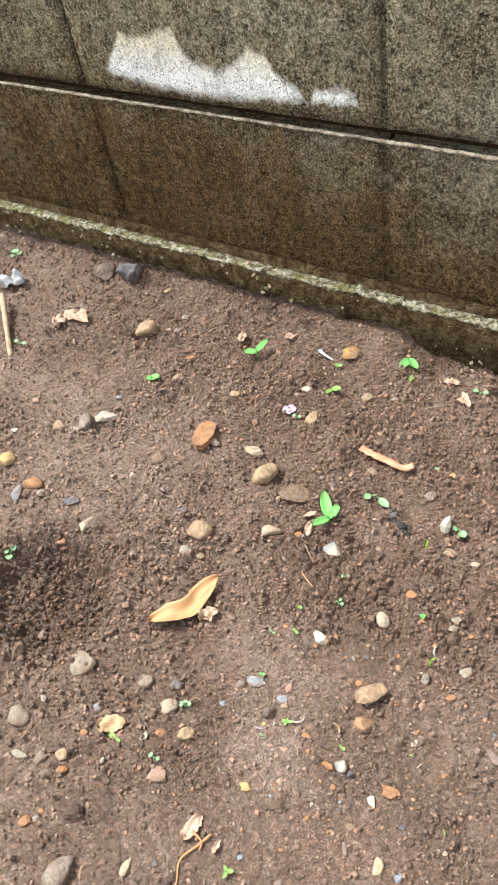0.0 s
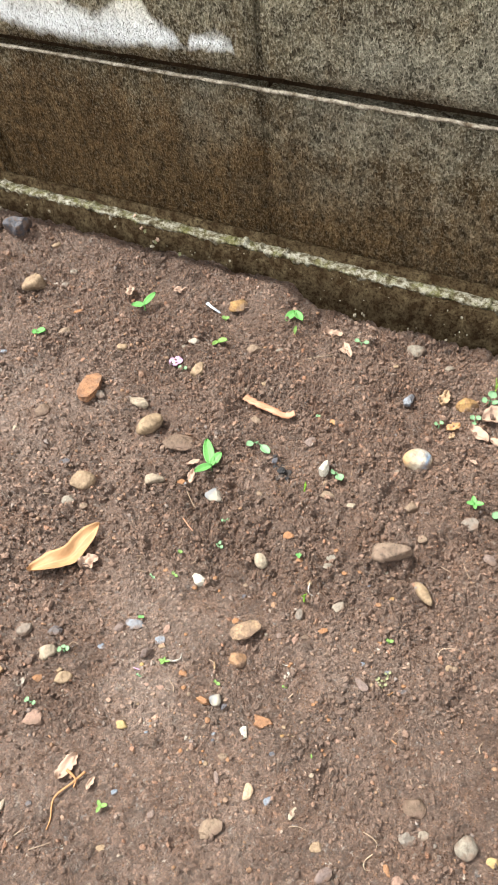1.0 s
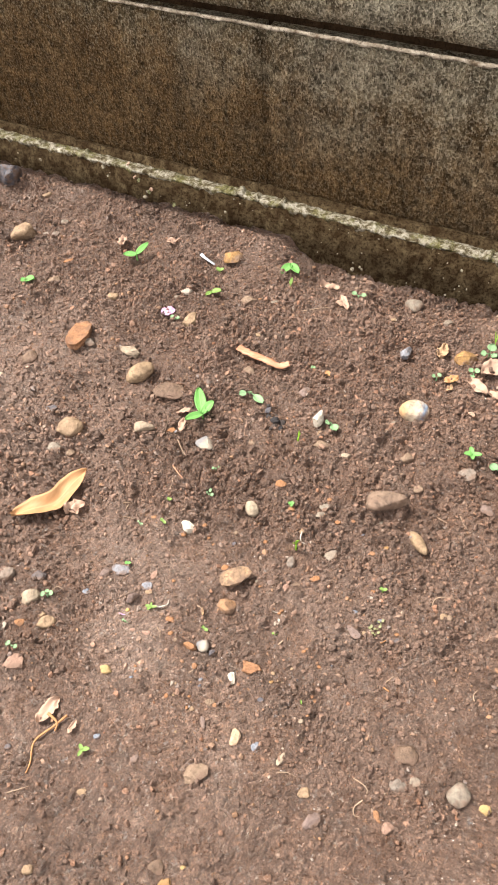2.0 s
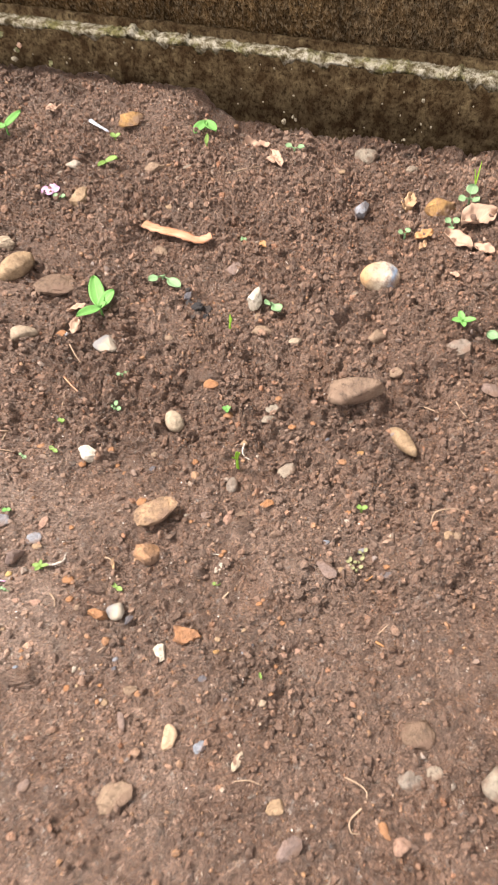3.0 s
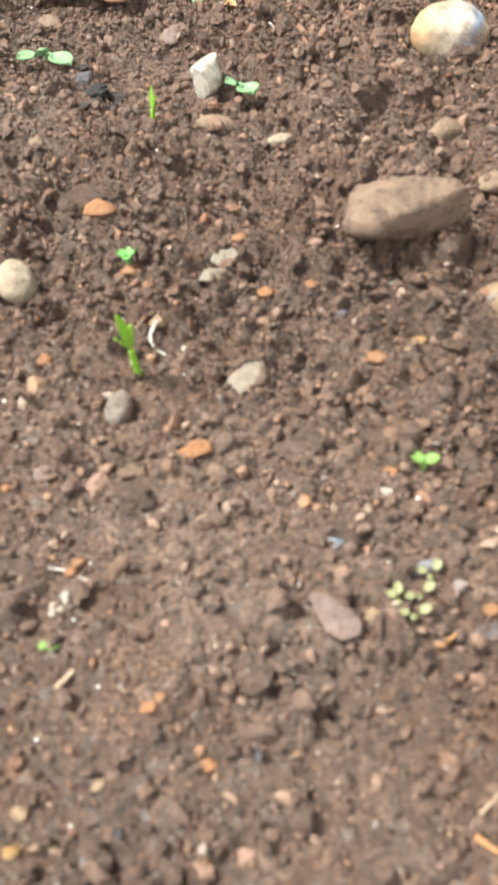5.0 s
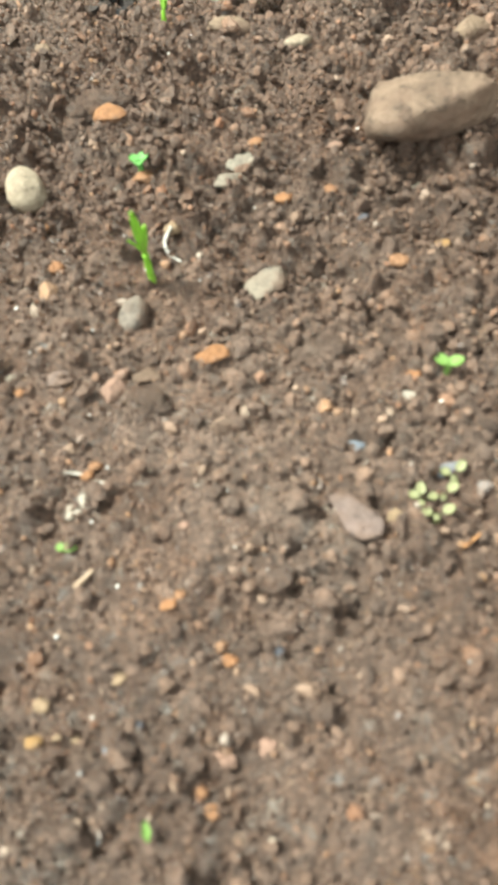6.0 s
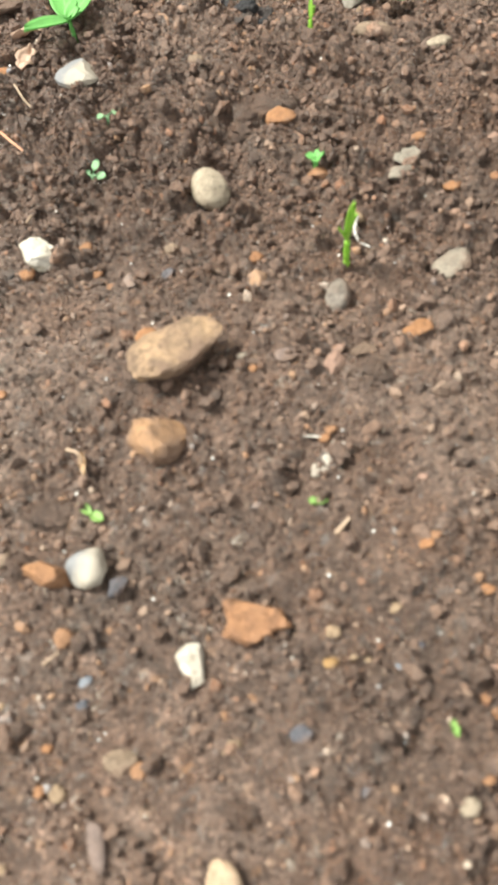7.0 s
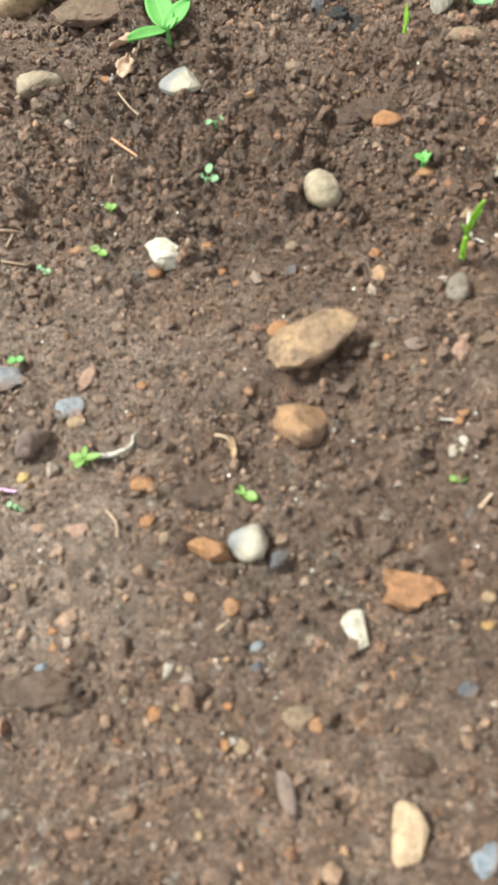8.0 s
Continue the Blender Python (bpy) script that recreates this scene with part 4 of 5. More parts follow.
stone(0.0495, -0.5580, 0.0064, 0.0058, 0.0038, 39, "tan", "round")
stone(-0.0015, -0.5410, 0.0153, 0.0122, 0.0076, 32, "grey", "round")
stone(0.0740, -0.5250, 0.0072, 0.0065, 0.0029, 34, "blue", "round")
stone(0.1285, -0.5765, 0.0103, 0.0077, 0.0062, 29, "yellow", "round")
stone(0.0545, -0.6045, 0.0175, 0.0140, 0.0044, 31, "pink", "flat")
stone(-0.0255, -0.6890, 0.0117, 0.0105, 0.0070, 20, "orange", "round")
stone(-0.0190, -0.6760, 0.0057, 0.0045, 0.0028, 45, "brick", "round")
stone(-0.0255, -0.6060, 0.0081, 0.0073, 0.0048, 30, "orange", "round")
stone(-0.0360, -0.5085, 0.0106, 0.0085, 0.0043, 41, "pink", "angular")
stone(-0.1550, -0.5390, 0.0117, 0.0105, 0.0070, 31, "grey", "angular")
stone(-0.1380, -0.5745, 0.0218, 0.0109, 0.0109, 106, "brown", "angular")
stone(0.0105, -0.6625, 0.0150, 0.0120, 0.0075, 4, "brown", "round")
stone(-0.1590, -0.3470, 0.0072, 0.0058, 0.0036, 34, "cream", "chip")
stone(0.0385, -0.1360, 0.0188, 0.0141, 0.0085, 25, "buff", "angular")
stone(0.0665, -0.1260, 0.0098, 0.0069, 0.0049, 24, "pale", "round")
stone(-0.0065, -0.1930, 0.0202, 0.0152, 0.0101, 81, "tan", "angular")
stone(-0.0335, -0.1540, 0.0132, 0.0105, 0.0066, 9, "white", "round")
stone(-0.0420, -0.1630, 0.0100, 0.0080, 0.0050, 0, "pale", "round")
stone(-0.0110, -0.0810, 0.0251, 0.0213, 0.0150, 61, "ochre", "angular", sink=0.15)
stone(0.0850, -0.2295, 0.0149, 0.0082, 0.0074, -20, "buff", "angular")
stone(0.1555, -0.2380, 0.0130, 0.0117, 0.0065, 67, "mauve", "round")
stone(-0.2990, -0.0635, 0.0136, 0.0095, 0.0068, 73, "tan", "round")
stone(-0.2585, -0.1245, 0.0086, 0.0060, 0.0034, 36, "white", "chip")
stone(-0.2430, -0.1235, 0.0108, 0.0087, 0.0054, 56, "grey", "round")
stone(-0.2515, -0.0945, 0.0103, 0.0093, 0.0051, 29, "pale", "round")
for dx, dy, size, turn in ((0.0, 0.0, 0.011, 20), (0.007, 0.003, 0.009, 80), (-0.007, 0.002, 0.008, 130), (0.003, -0.007, 0.008, 60), (-0.003, 0.008, 0.007, 10), (0.009, -0.005, 0.006, 100)):
    clod(0.1420 + dx, -0.2850 + dy, size, 0.8 * size, 0.55 * size, turn, STONE["black"], "small lump of soft black charcoal in the soil")
stone(0.1300, -0.2745, 0.0090, 0.0070, 0.0050, 96, "slate", "angular", sink=0.1)
stone(0.1435, -0.2965, 0.0051, 0.0038, 0.0036, 79, "black", "angular", sink=-0.15)
stone(0.1280, -0.2700, 0.0045, 0.0034, 0.0031, 63, "black", "angular", sink=-0.15)
stone(0.1515, -0.2890, 0.0041, 0.0033, 0.0025, 76, "slate", "round")
stone(0.2805, -0.3380, 0.0380, 0.0200, 0.0200, 16, "speckled", "wedge", sink=0.15)
stone(0.3190, -0.3600, 0.0270, 0.0105, 0.0110, -38, "tan", "cobble", sink=0.12)
stone(0.2660, -0.2195, 0.0310, 0.0250, 0.0240, 20, "flint", "cobble", sink=0.42)
clod(0.2640, -0.2350, 0.0130, 0.0080, 0.0090, 10)
clod(0.2740, -0.2330, 0.0080, 0.0060, 0.0060, 40)
stone(0.2315, -0.1445, 0.0177, 0.0106, 0.0115, 74, "blue", "angular", sink=0.15)
stone(0.2915, -0.1320, 0.0248, 0.0198, 0.0149, 47, "ochre", "angular")
stone(0.2120, -0.0575, 0.0225, 0.0191, 0.0135, 58, "pale", "angular")
stone(0.2775, -0.2730, 0.0135, 0.0114, 0.0108, 48, "buff", "round")
stone(0.3365, -0.2765, 0.0198, 0.0169, 0.0060, 49, "grey", "flat")
stone(0.4140, -0.5440, 0.0189, 0.0174, 0.0132, 32, "pale", "round")
stone(0.4340, -0.5450, 0.0089, 0.0080, 0.0054, 27, "yellow", "angular")
stone(0.3705, -0.5345, 0.0192, 0.0154, 0.0058, 28, "brown", "round")
stone(0.3725, -0.5575, 0.0130, 0.0111, 0.0065, 32, "grey", "angular")
stone(0.3660, -0.5835, 0.0092, 0.0046, 0.0037, -49, "orange", "angular")
stone(0.3750, -0.5865, 0.0108, 0.0076, 0.0054, 56, "pink", "round")
stone(0.3120, -0.5915, 0.0094, 0.0075, 0.0047, 32, "tan", "angular")
stone(0.2870, -0.5775, 0.0110, 0.0050, 0.0033, 90, "cream", "chip")
stone(0.2335, -0.6140, 0.0206, 0.0144, 0.0082, 51, "buff", "angular")
stone(0.1635, -0.6635, 0.0086, 0.0069, 0.0043, 36, "tan", "round")
stone(0.3610, -0.4175, 0.0067, 0.0060, 0.0034, 27, "tan", "round")
stone(0.2580, -0.0830, 0.0113, 0.0079, 0.0057, 45, "pale", "chip")
stone(0.2020, -0.1025, 0.0078, 0.0055, 0.0039, 40, "tan", "round")
stone(0.3655, -0.4170, 0.0064, 0.0058, 0.0026, 39, "buff", "round")
stone(0.2280, -0.3570, 0.0100, 0.0080, 0.0050, 37, "pale", "angular")
stone(0.3645, -0.3040, 0.0150, 0.0120, 0.0060, 0, "mauve", "round")
stone(0.3005, -0.3075, 0.0099, 0.0079, 0.0049, 45, "buff", "round")
stone(0.3925, -0.5525, 0.0042, 0.0034, 0.0021, 45, "grey", "round")
stone(0.3825, -0.5495, 0.0086, 0.0069, 0.0026, 36, "pale", "angular")
stone(0.1865, -0.6255, 0.0071, 0.0064, 0.0028, 45, "mauve", "round")
stone(0.1510, -0.6240, 0.0057, 0.0045, 0.0028, 45, "blue", "round")
stone(0.0935, -0.6615, 0.0058, 0.0047, 0.0029, 31, "slate", "round")
clod(0.1670, -0.3525, 0.0143, 0.0129, 0.0100, 12)
clod(0.4045, -0.4530, 0.0208, 0.0146, 0.0104, 35)
clod(0.3640, -0.2855, 0.0143, 0.0129, 0.0057, -12)
stone(0.2010, -0.3715, 0.0081, 0.0056, 0.0040, 7, "orange", "angular")
stone(0.2290, -0.3675, 0.0106, 0.0074, 0.0053, 41, "pale", "angular")
stone(0.2535, -0.4010, 0.0135, 0.0105, 0.0060, 69, "pale", "angular", sink=0.25)
stone(0.2245, -0.4235, 0.0115, 0.0078, 0.0070, 100, "grey", "cobble", sink=0.25)
stone(0.2980, -0.4600, 0.0155, 0.0085, 0.0045, 155, "mauve", "chip", sink=0.1)
stone(0.3145, -0.4405, 0.0071, 0.0042, 0.0028, 45, "blue", "angular")
stone(0.2925, -0.4425, 0.0058, 0.0047, 0.0023, 31, "blue", "angular")
stone(0.3005, -0.4240, 0.0036, 0.0029, 0.0018, 34, "white", "angular")
stone(0.2995, -0.4185, 0.0042, 0.0034, 0.0021, 45, "orange", "round")
stone(0.3315, -0.4505, 0.0086, 0.0043, 0.0022, 36, "slate", "flat")
stone(0.2500, -0.4290, 0.0089, 0.0054, 0.0045, 27, "orange", "angular")
stone(0.2305, -0.4425, 0.0042, 0.0038, 0.0025, 45, "pink", "angular")
stone(0.2375, -0.4415, 0.0076, 0.0046, 0.0038, 23, "brown", "angular")
stone(0.2365, -0.4680, 0.0036, 0.0029, 0.0018, 34, "orange", "round")
stone(0.2365, -0.4805, 0.0042, 0.0034, 0.0021, 45, "white", "chip")
stone(0.2390, -0.4775, 0.0041, 0.0033, 0.0016, 14, "white", "angular")
stone(0.1900, -0.2815, 0.0073, 0.0044, 0.0029, 74, "tan", "angular")
stone(0.1330, -0.3185, 0.0081, 0.0056, 0.0040, -7, "buff", "round")
stone(0.2455, -0.3665, 0.0058, 0.0047, 0.0029, 31, "orange", "round")
stone(0.2580, -0.3600, 0.0045, 0.0040, 0.0027, 27, "brick", "round")
stone(0.2295, -0.3490, 0.0054, 0.0048, 0.0027, 22, "orange", "round")
stone(0.2540, -0.3445, 0.0050, 0.0040, 0.0025, 37, "pink", "round")
stone(0.2815, -0.3490, 0.0050, 0.0035, 0.0025, 53, "pale", "round")
stone(0.2850, -0.3470, 0.0057, 0.0034, 0.0028, 45, "cream", "round")
stone(0.3065, -0.4565, 0.0042, 0.0034, 0.0025, 45, "tan", "angular")
stone(0.2865, -0.3865, 0.0058, 0.0047, 0.0029, 31, "orange", "round")
stone(0.2715, -0.3710, 0.0036, 0.0029, 0.0022, 34, "slate", "round")
stone(0.2950, -0.3750, 0.0057, 0.0045, 0.0028, 45, "ochre", "angular")
stone(0.2540, -0.5215, 0.0036, 0.0036, 0.0025, 56, "tan", "round")
stone(0.2695, -0.4910, 0.0036, 0.0025, 0.0014, 34, "orange", "angular")
stone(0.1805, -0.3995, 0.0042, 0.0034, 0.0025, 45, "orange", "round")
stone(0.1950, -0.4145, 0.0050, 0.0040, 0.0030, 37, "brick", "round")
stone(0.2630, -0.4750, 0.0028, 0.0023, 0.0014, 45, "pink", "round")
stone(0.2520, -0.2390, 0.0057, 0.0040, 0.0028, 45, "pale", "round")
stone(0.3310, -0.4450, 0.0045, 0.0036, 0.0027, 27, "orange", "round")
stone(0.3325, -0.4620, 0.0054, 0.0043, 0.0027, 22, "pink", "angular")
stone(0.2930, -0.4940, 0.0028, 0.0023, 0.0014, 45, "slate", "round")
stone(0.2845, -0.4990, 0.0036, 0.0029, 0.0018, 34, "orange", "round")
clod(0.1765, -0.3475, 0.0250, 0.0150, 0.0100, -2)
clod(0.2760, -0.4185, 0.0150, 0.0090, 0.0045, 37)
clod(0.2940, -0.4095, 0.0124, 0.0062, 0.0031, 14)
clod(0.2410, -0.4485, 0.0120, 0.0084, 0.0048, 5)
stone(0.1895, -0.4605, 0.0290, 0.0165, 0.0130, 46, "rust", "slab", sink=0.15)
stone(0.1930, -0.4855, 0.0165, 0.0140, 0.0100, 35, "clay", "angular", sink=0.25)
stone(0.1745, -0.4535, 0.0071, 0.0057, 0.0035, 45, "orange", "angular")
stone(0.1825, -0.5300, 0.0132, 0.0066, 0.0079, 9, "orange", "angular", sink=0.15)
stone(0.1915, -0.5250, 0.0112, 0.0112, 0.0078, 10, "halved", "round", sink=0.15)
stone(0.2005, -0.5270, 0.0067, 0.0040, 0.0054, 63, "slate", "angular", sink=0.1)
stone(0.2360, -0.5255, 0.0172, 0.0105, 0.0050, 8, "brick", "jagged", sink=0.25)
stone(0.2250, -0.5385, 0.0105, 0.0066, 0.0045, -62, "chalk", "chip", sink=0.1)
stone(0.2405, -0.5520, 0.0050, 0.0040, 0.0030, 53, "tan", "angular")
stone(0.2555, -0.5280, 0.0036, 0.0032, 0.0022, 34, "ochre", "round")
stone(0.1930, -0.5425, 0.0050, 0.0050, 0.0040, 37, "orange", "round")
stone(0.2025, -0.5500, 0.0036, 0.0032, 0.0022, 34, "blue", "round")
stone(0.2045, -0.5550, 0.0036, 0.0032, 0.0022, 34, "slate", "round")
stone(0.2185, -0.5630, 0.0081, 0.0064, 0.0040, 30, "buff", "angular")
stone(0.2230, -0.5630, 0.0045, 0.0040, 0.0022, 27, "orange", "angular")
stone(0.2210, -0.5795, 0.0108, 0.0043, 0.0038, -56, "mauve", "round")
stone(0.2490, -0.5785, 0.0135, 0.0085, 0.0050, -70, "shell", "chip", sink=0.1)
stone(0.2655, -0.5775, 0.0076, 0.0061, 0.0030, 67, "blue", "angular")
stone(0.2540, -0.5445, 0.0050, 0.0040, 0.0020, 37, "slate", "angular")
stone(0.2035, -0.5745, 0.0032, 0.0032, 0.0019, 18, "orange", "round")
stone(0.2075, -0.5735, 0.0042, 0.0042, 0.0030, 45, "tan", "round")
stone(0.1845, -0.5735, 0.0042, 0.0038, 0.0025, 45, "brick", "round")
stone(0.2010, -0.5660, 0.0028, 0.0023, 0.0017, 45, "orange", "round")
stone(0.1890, -0.5705, 0.0022, 0.0020, 0.0013, 27, "tan", "round")
stone(0.1830, -0.5625, 0.0050, 0.0025, 0.0025, 90, "white", "round")
stone(0.1860, -0.5615, 0.0022, 0.0018, 0.0013, 27, "tan", "round")
stone(0.1790, -0.5620, 0.0028, 0.0020, 0.0014, 45, "pale", "round")
stone(0.1200, -0.4860, 0.0102, 0.0061, 0.0051, 79, "pink", "angular")
stone(0.1200, -0.4975, 0.0094, 0.0085, 0.0038, 32, "blue", "angular")
stone(0.1140, -0.5125, 0.0136, 0.0075, 0.0109, 54, "mauve", "angular", sink=0.1)
stone(0.1150, -0.5230, 0.0045, 0.0036, 0.0027, 27, "yellow", "round")
stone(0.1530, -0.5145, 0.0081, 0.0064, 0.0040, 7, "orange", "round")
stone(0.1295, -0.5370, 0.0054, 0.0032, 0.0016, 22, "pink", "angular")
stone(0.1425, -0.5350, 0.0092, 0.0046, 0.0028, 13, "pink", "angular")
stone(0.1610, -0.5265, 0.0050, 0.0040, 0.0025, 37, "orange", "round")
stone(0.1675, -0.5290, 0.0061, 0.0036, 0.0030, 81, "buff", "round")
stone(0.1310, -0.5550, 0.0028, 0.0025, 0.0017, 45, "tan", "round")
stone(0.1485, -0.5630, 0.0036, 0.0022, 0.0018, 34, "orange", "round")
stone(0.1510, -0.5670, 0.0028, 0.0025, 0.0017, 45, "orange", "round")
stone(0.1505, -0.5730, 0.0036, 0.0032, 0.0018, 34, "blue", "round")
stone(0.0880, -0.4330, 0.0063, 0.0044, 0.0032, 18, "orange", "round")
stone(0.1235, -0.4390, 0.0054, 0.0043, 0.0027, 22, "orange", "round")
stone(0.1175, -0.4400, 0.0054, 0.0048, 0.0027, 22, "black", "round")
stone(0.1455, -0.4315, 0.0042, 0.0034, 0.0021, 45, "orange", "round")
stone(0.1530, -0.4355, 0.0036, 0.0029, 0.0018, 56, "orange", "round")
stone(0.1355, -0.4220, 0.0067, 0.0047, 0.0034, 63, "orange", "round")
stone(0.0500, -0.3360, 0.0100, 0.0070, 0.0060, 53, "orange", "angular")
stone(0.0565, -0.3370, 0.0036, 0.0029, 0.0018, 34, "blue", "round")
stone(0.1670, -0.4175, 0.0050, 0.0040, 0.0030, 37, "buff", "round")
stone(0.1705, -0.4280, 0.0050, 0.0040, 0.0030, 53, "slate", "angular")
stone(0.2040, -0.3840, 0.0028, 0.0025, 0.0017, 45, "orange", "round")
stone(0.2205, -0.3905, 0.0058, 0.0047, 0.0035, 59, "tan", "angular")
stone(0.2065, -0.4550, 0.0036, 0.0029, 0.0022, 34, "pale", "angular")
stone(0.2310, -0.4480, 0.0072, 0.0065, 0.0043, 56, "pink", "angular")
stone(0.2110, -0.4580, 0.0028, 0.0025, 0.0017, 45, "orange", "round")
stone(0.2180, -0.4500, 0.0072, 0.0058, 0.0022, 34, "mauve", "angular")
stone(0.2355, -0.4710, 0.0036, 0.0029, 0.0022, 34, "orange", "round")
stone(0.2390, -0.4805, 0.0022, 0.0018, 0.0011, 27, "white", "angular")
stone(0.1955, -0.6000, 0.0022, 0.0022, 0.0011, 63, "grey", "round")
stone(0.2030, -0.5905, 0.0022, 0.0022, 0.0013, 27, "tan", "round")
stone(0.2050, -0.5945, 0.0022, 0.0022, 0.0013, 27, "tan", "round")
stone(0.1815, -0.5995, 0.0014, 0.0013, 0.0007, 45, "pale", "round")
stone(0.1855, -0.5975, 0.0032, 0.0022, 0.0016, 72, "pale", "round")
stone(0.1375, -0.4820, 0.0036, 0.0032, 0.0018, 34, "orange", "round")
stone(0.1245, -0.5020, 0.0073, 0.0036, 0.0029, 16, "tan", "angular")
clod(0.1740, -0.5130, 0.0181, 0.0091, 0.0063, 6)
clod(0.1730, -0.5290, 0.0080, 0.0064, 0.0048, 0)
clod(0.1605, -0.5670, 0.0081, 0.0073, 0.0040, 30)
clod(0.1560, -0.5780, 0.0267, 0.0107, 0.0067, 13)
clod(0.1495, -0.5010, 0.0081, 0.0073, 0.0040, 30)
clod(0.2465, -0.5635, 0.0091, 0.0054, 0.0027, 6)
stone(0.1575, -0.7230, 0.0081, 0.0073, 0.0048, 30, "tan", "round")
stone(0.2495, -0.6885, 0.0130, 0.0104, 0.0078, 32, "ochre", "angular")
stone(0.2560, -0.6730, 0.0045, 0.0036, 0.0022, 27, "yellow", "round")
stone(0.3340, -0.6580, 0.0117, 0.0093, 0.0058, 31, "white", "angular")
stone(0.2390, -0.6815, 0.0122, 0.0098, 0.0061, 35, "brown", "angular")
stone(0.3250, -0.6065, 0.0153, 0.0092, 0.0061, 58, "mauve", "angular")
stone(0.2900, -0.5175, 0.0067, 0.0034, 0.0027, 27, "pink", "angular")
stone(0.2890, -0.5240, 0.0028, 0.0025, 0.0017, 45, "orange", "round")
stone(0.2925, -0.5260, 0.0036, 0.0032, 0.0022, 34, "orange", "round")
stone(0.2900, -0.5470, 0.0045, 0.0036, 0.0022, 27, "cream", "round")
stone(0.2700, -0.5500, 0.0045, 0.0027, 0.0018, 63, "slate", "angular")
stone(0.2925, -0.5405, 0.0032, 0.0028, 0.0016, 18, "orange", "round")
stone(0.2705, -0.5230, 0.0036, 0.0029, 0.0014, 34, "blue", "angular")
stone(0.2730, -0.5175, 0.0022, 0.0018, 0.0011, 27, "slate", "angular")
stone(0.2975, -0.5115, 0.0042, 0.0034, 0.0021, 45, "pink", "angular")
stone(0.2685, -0.4935, 0.0042, 0.0030, 0.0017, 45, "orange", "angular")
stone(0.2655, -0.5110, 0.0036, 0.0025, 0.0018, 34, "tan", "angular")
stone(0.2600, -0.5255, 0.0022, 0.0013, 0.0011, 27, "tan", "round")
stone(0.2630, -0.5245, 0.0022, 0.0016, 0.0011, 27, "tan", "round")
stone(-0.0005, -0.6580, 0.0092, 0.0055, 0.0037, 13, "white", "angular")
clod(0.0045, -0.6620, 0.0277, 0.0166, 0.0097, 13)

stone(-0.1420, -0.3150, 0.0200, 0.0170, 0.0120, 60, "brown", "round")
stone(0.0730, -0.1800, 0.0080, 0.0060, 0.0040, 20, "tan", "round")
stone(0.0800, -0.5030, 0.0110, 0.0080, 0.0060, 70, "mauve", "angular")
stone(0.0250, -0.5290, 0.0130, 0.0100, 0.0070, 10, "slate", "angular")

# ---- seedlings ----
seedling(0.0725, -0.3095, 0.008, [(125, 9, 0.034, 0.012), (76, 18, 0.018, 0.0105), (-118, 22, 0.021, 0.0095), (40, 40, 0.007, 0.005)], GREEN, "bright green seedling with four oval leaves", (0, 0), "seedling")
seedling(-0.1180, -0.1280, 0.008, [(-153, 13, 0.0158, 0.01), (83, 11, 0.0243, 0.009)], GREEN, "fresh green seedling with oval leaves in the soil", (0, 0), "seedling")
seedling(0.0560, -0.0590, 0.01, [(-99, 6, 0.0202, 0.011), (-39, 9, 0.0206, 0.01)], GREEN, "fresh green seedling with oval leaves in the soil", (0, 0), "seedling")
seedling(0.0740, -0.0990, 0.004, [(90, 60, 0.009, 0.004)], LIME, "tiny lime green sprout in damp soil", (0, 0), "seedling")
seedling(-0.0060, -0.1440, 0.003, [(-108, 12, 0.0095, 0.006), (4, 27, 0.014, 0.009)], LIME, "fresh green seedling with oval leaves in the soil", (0, 0), "seedling")
seedling(-0.2260, -0.2120, 0.004, [(13, 23, 0.0139, 0.011), (-141, 15, 0.0065, 0.008)], GREEN, "fresh green seedling with oval leaves in the soil", (0, 0), "seedling")
seedling(0.1010, -0.2590, 0.004, [(-132, 15, 0.0122, 0.008), (-28, 16, 0.024, 0.009), (-56, 54, 0.0054, 0.005)], TEAL, "pale green seedling with round seed leaves", (0, 0), "seedling")
seedling(0.1940, -0.2630, 0.003, [(-135, 34, 0.0064, 0.007), (-42, 19, 0.0138, 0.009)], TEAL, "pale green seedling with round seed leaves", (0, 0), "seedling")
seedling(-0.2330, -0.4860, 0.005, [(90, 30, 0.01, 0.008), (-60, 20, 0.01, 0.008), (180, 20, 0.008, 0.007)], TEAL, "small weed with pale round leaves", (0, 0), "seedling")
seedling(-0.5840, -0.0740, 0.006, [(20, 20, 0.012, 0.008), (150, 20, 0.012, 0.008), (260, 20, 0.01, 0.007), (80, 40, 0.01, 0.007)], TEAL, "small weed with pale round leaves", (0, 0), "seedling")
seedling(-0.4390, -0.2290, 0.004, [(20, 10, 0.011, 0.006), (170, 10, 0.011, 0.006)], TEAL, "small weed with pale round leaves", (0, 0), "seedling")
seedling(0.1480, -0.6380, 0.004, [(30, 15, 0.006, 0.0035), (150, 15, 0.005, 0.003), (270, 15, 0.006, 0.003)], LIME, "small light green weed with lobed leaves", (0, 0), "seedling")
seedling(0.3340, -0.2550, 0.005, [(10, 20, 0.009, 0.005), (120, 20, 0.008, 0.005), (200, 15, 0.008, 0.005), (290, 15, 0.007, 0.004)], GREEN, "small green weed with four leaflets", (0, 0), "seedling")
seedling(0.3120, -0.1200, 0.006, [(80, 60, 0.012, 0.01), (200, 10, 0.009, 0.008), (-20, 20, 0.009, 0.008)], TEAL, "small weed with pale round leaves", (0, 0), "seedling")
seedling(0.3050, -0.1490, 0.004, [(60, 30, 0.008, 0.006), (150, 30, 0.008, 0.006), (270, 20, 0.007, 0.005)], TEAL, "small weed with pale round leaves", (0, 0), "seedling")
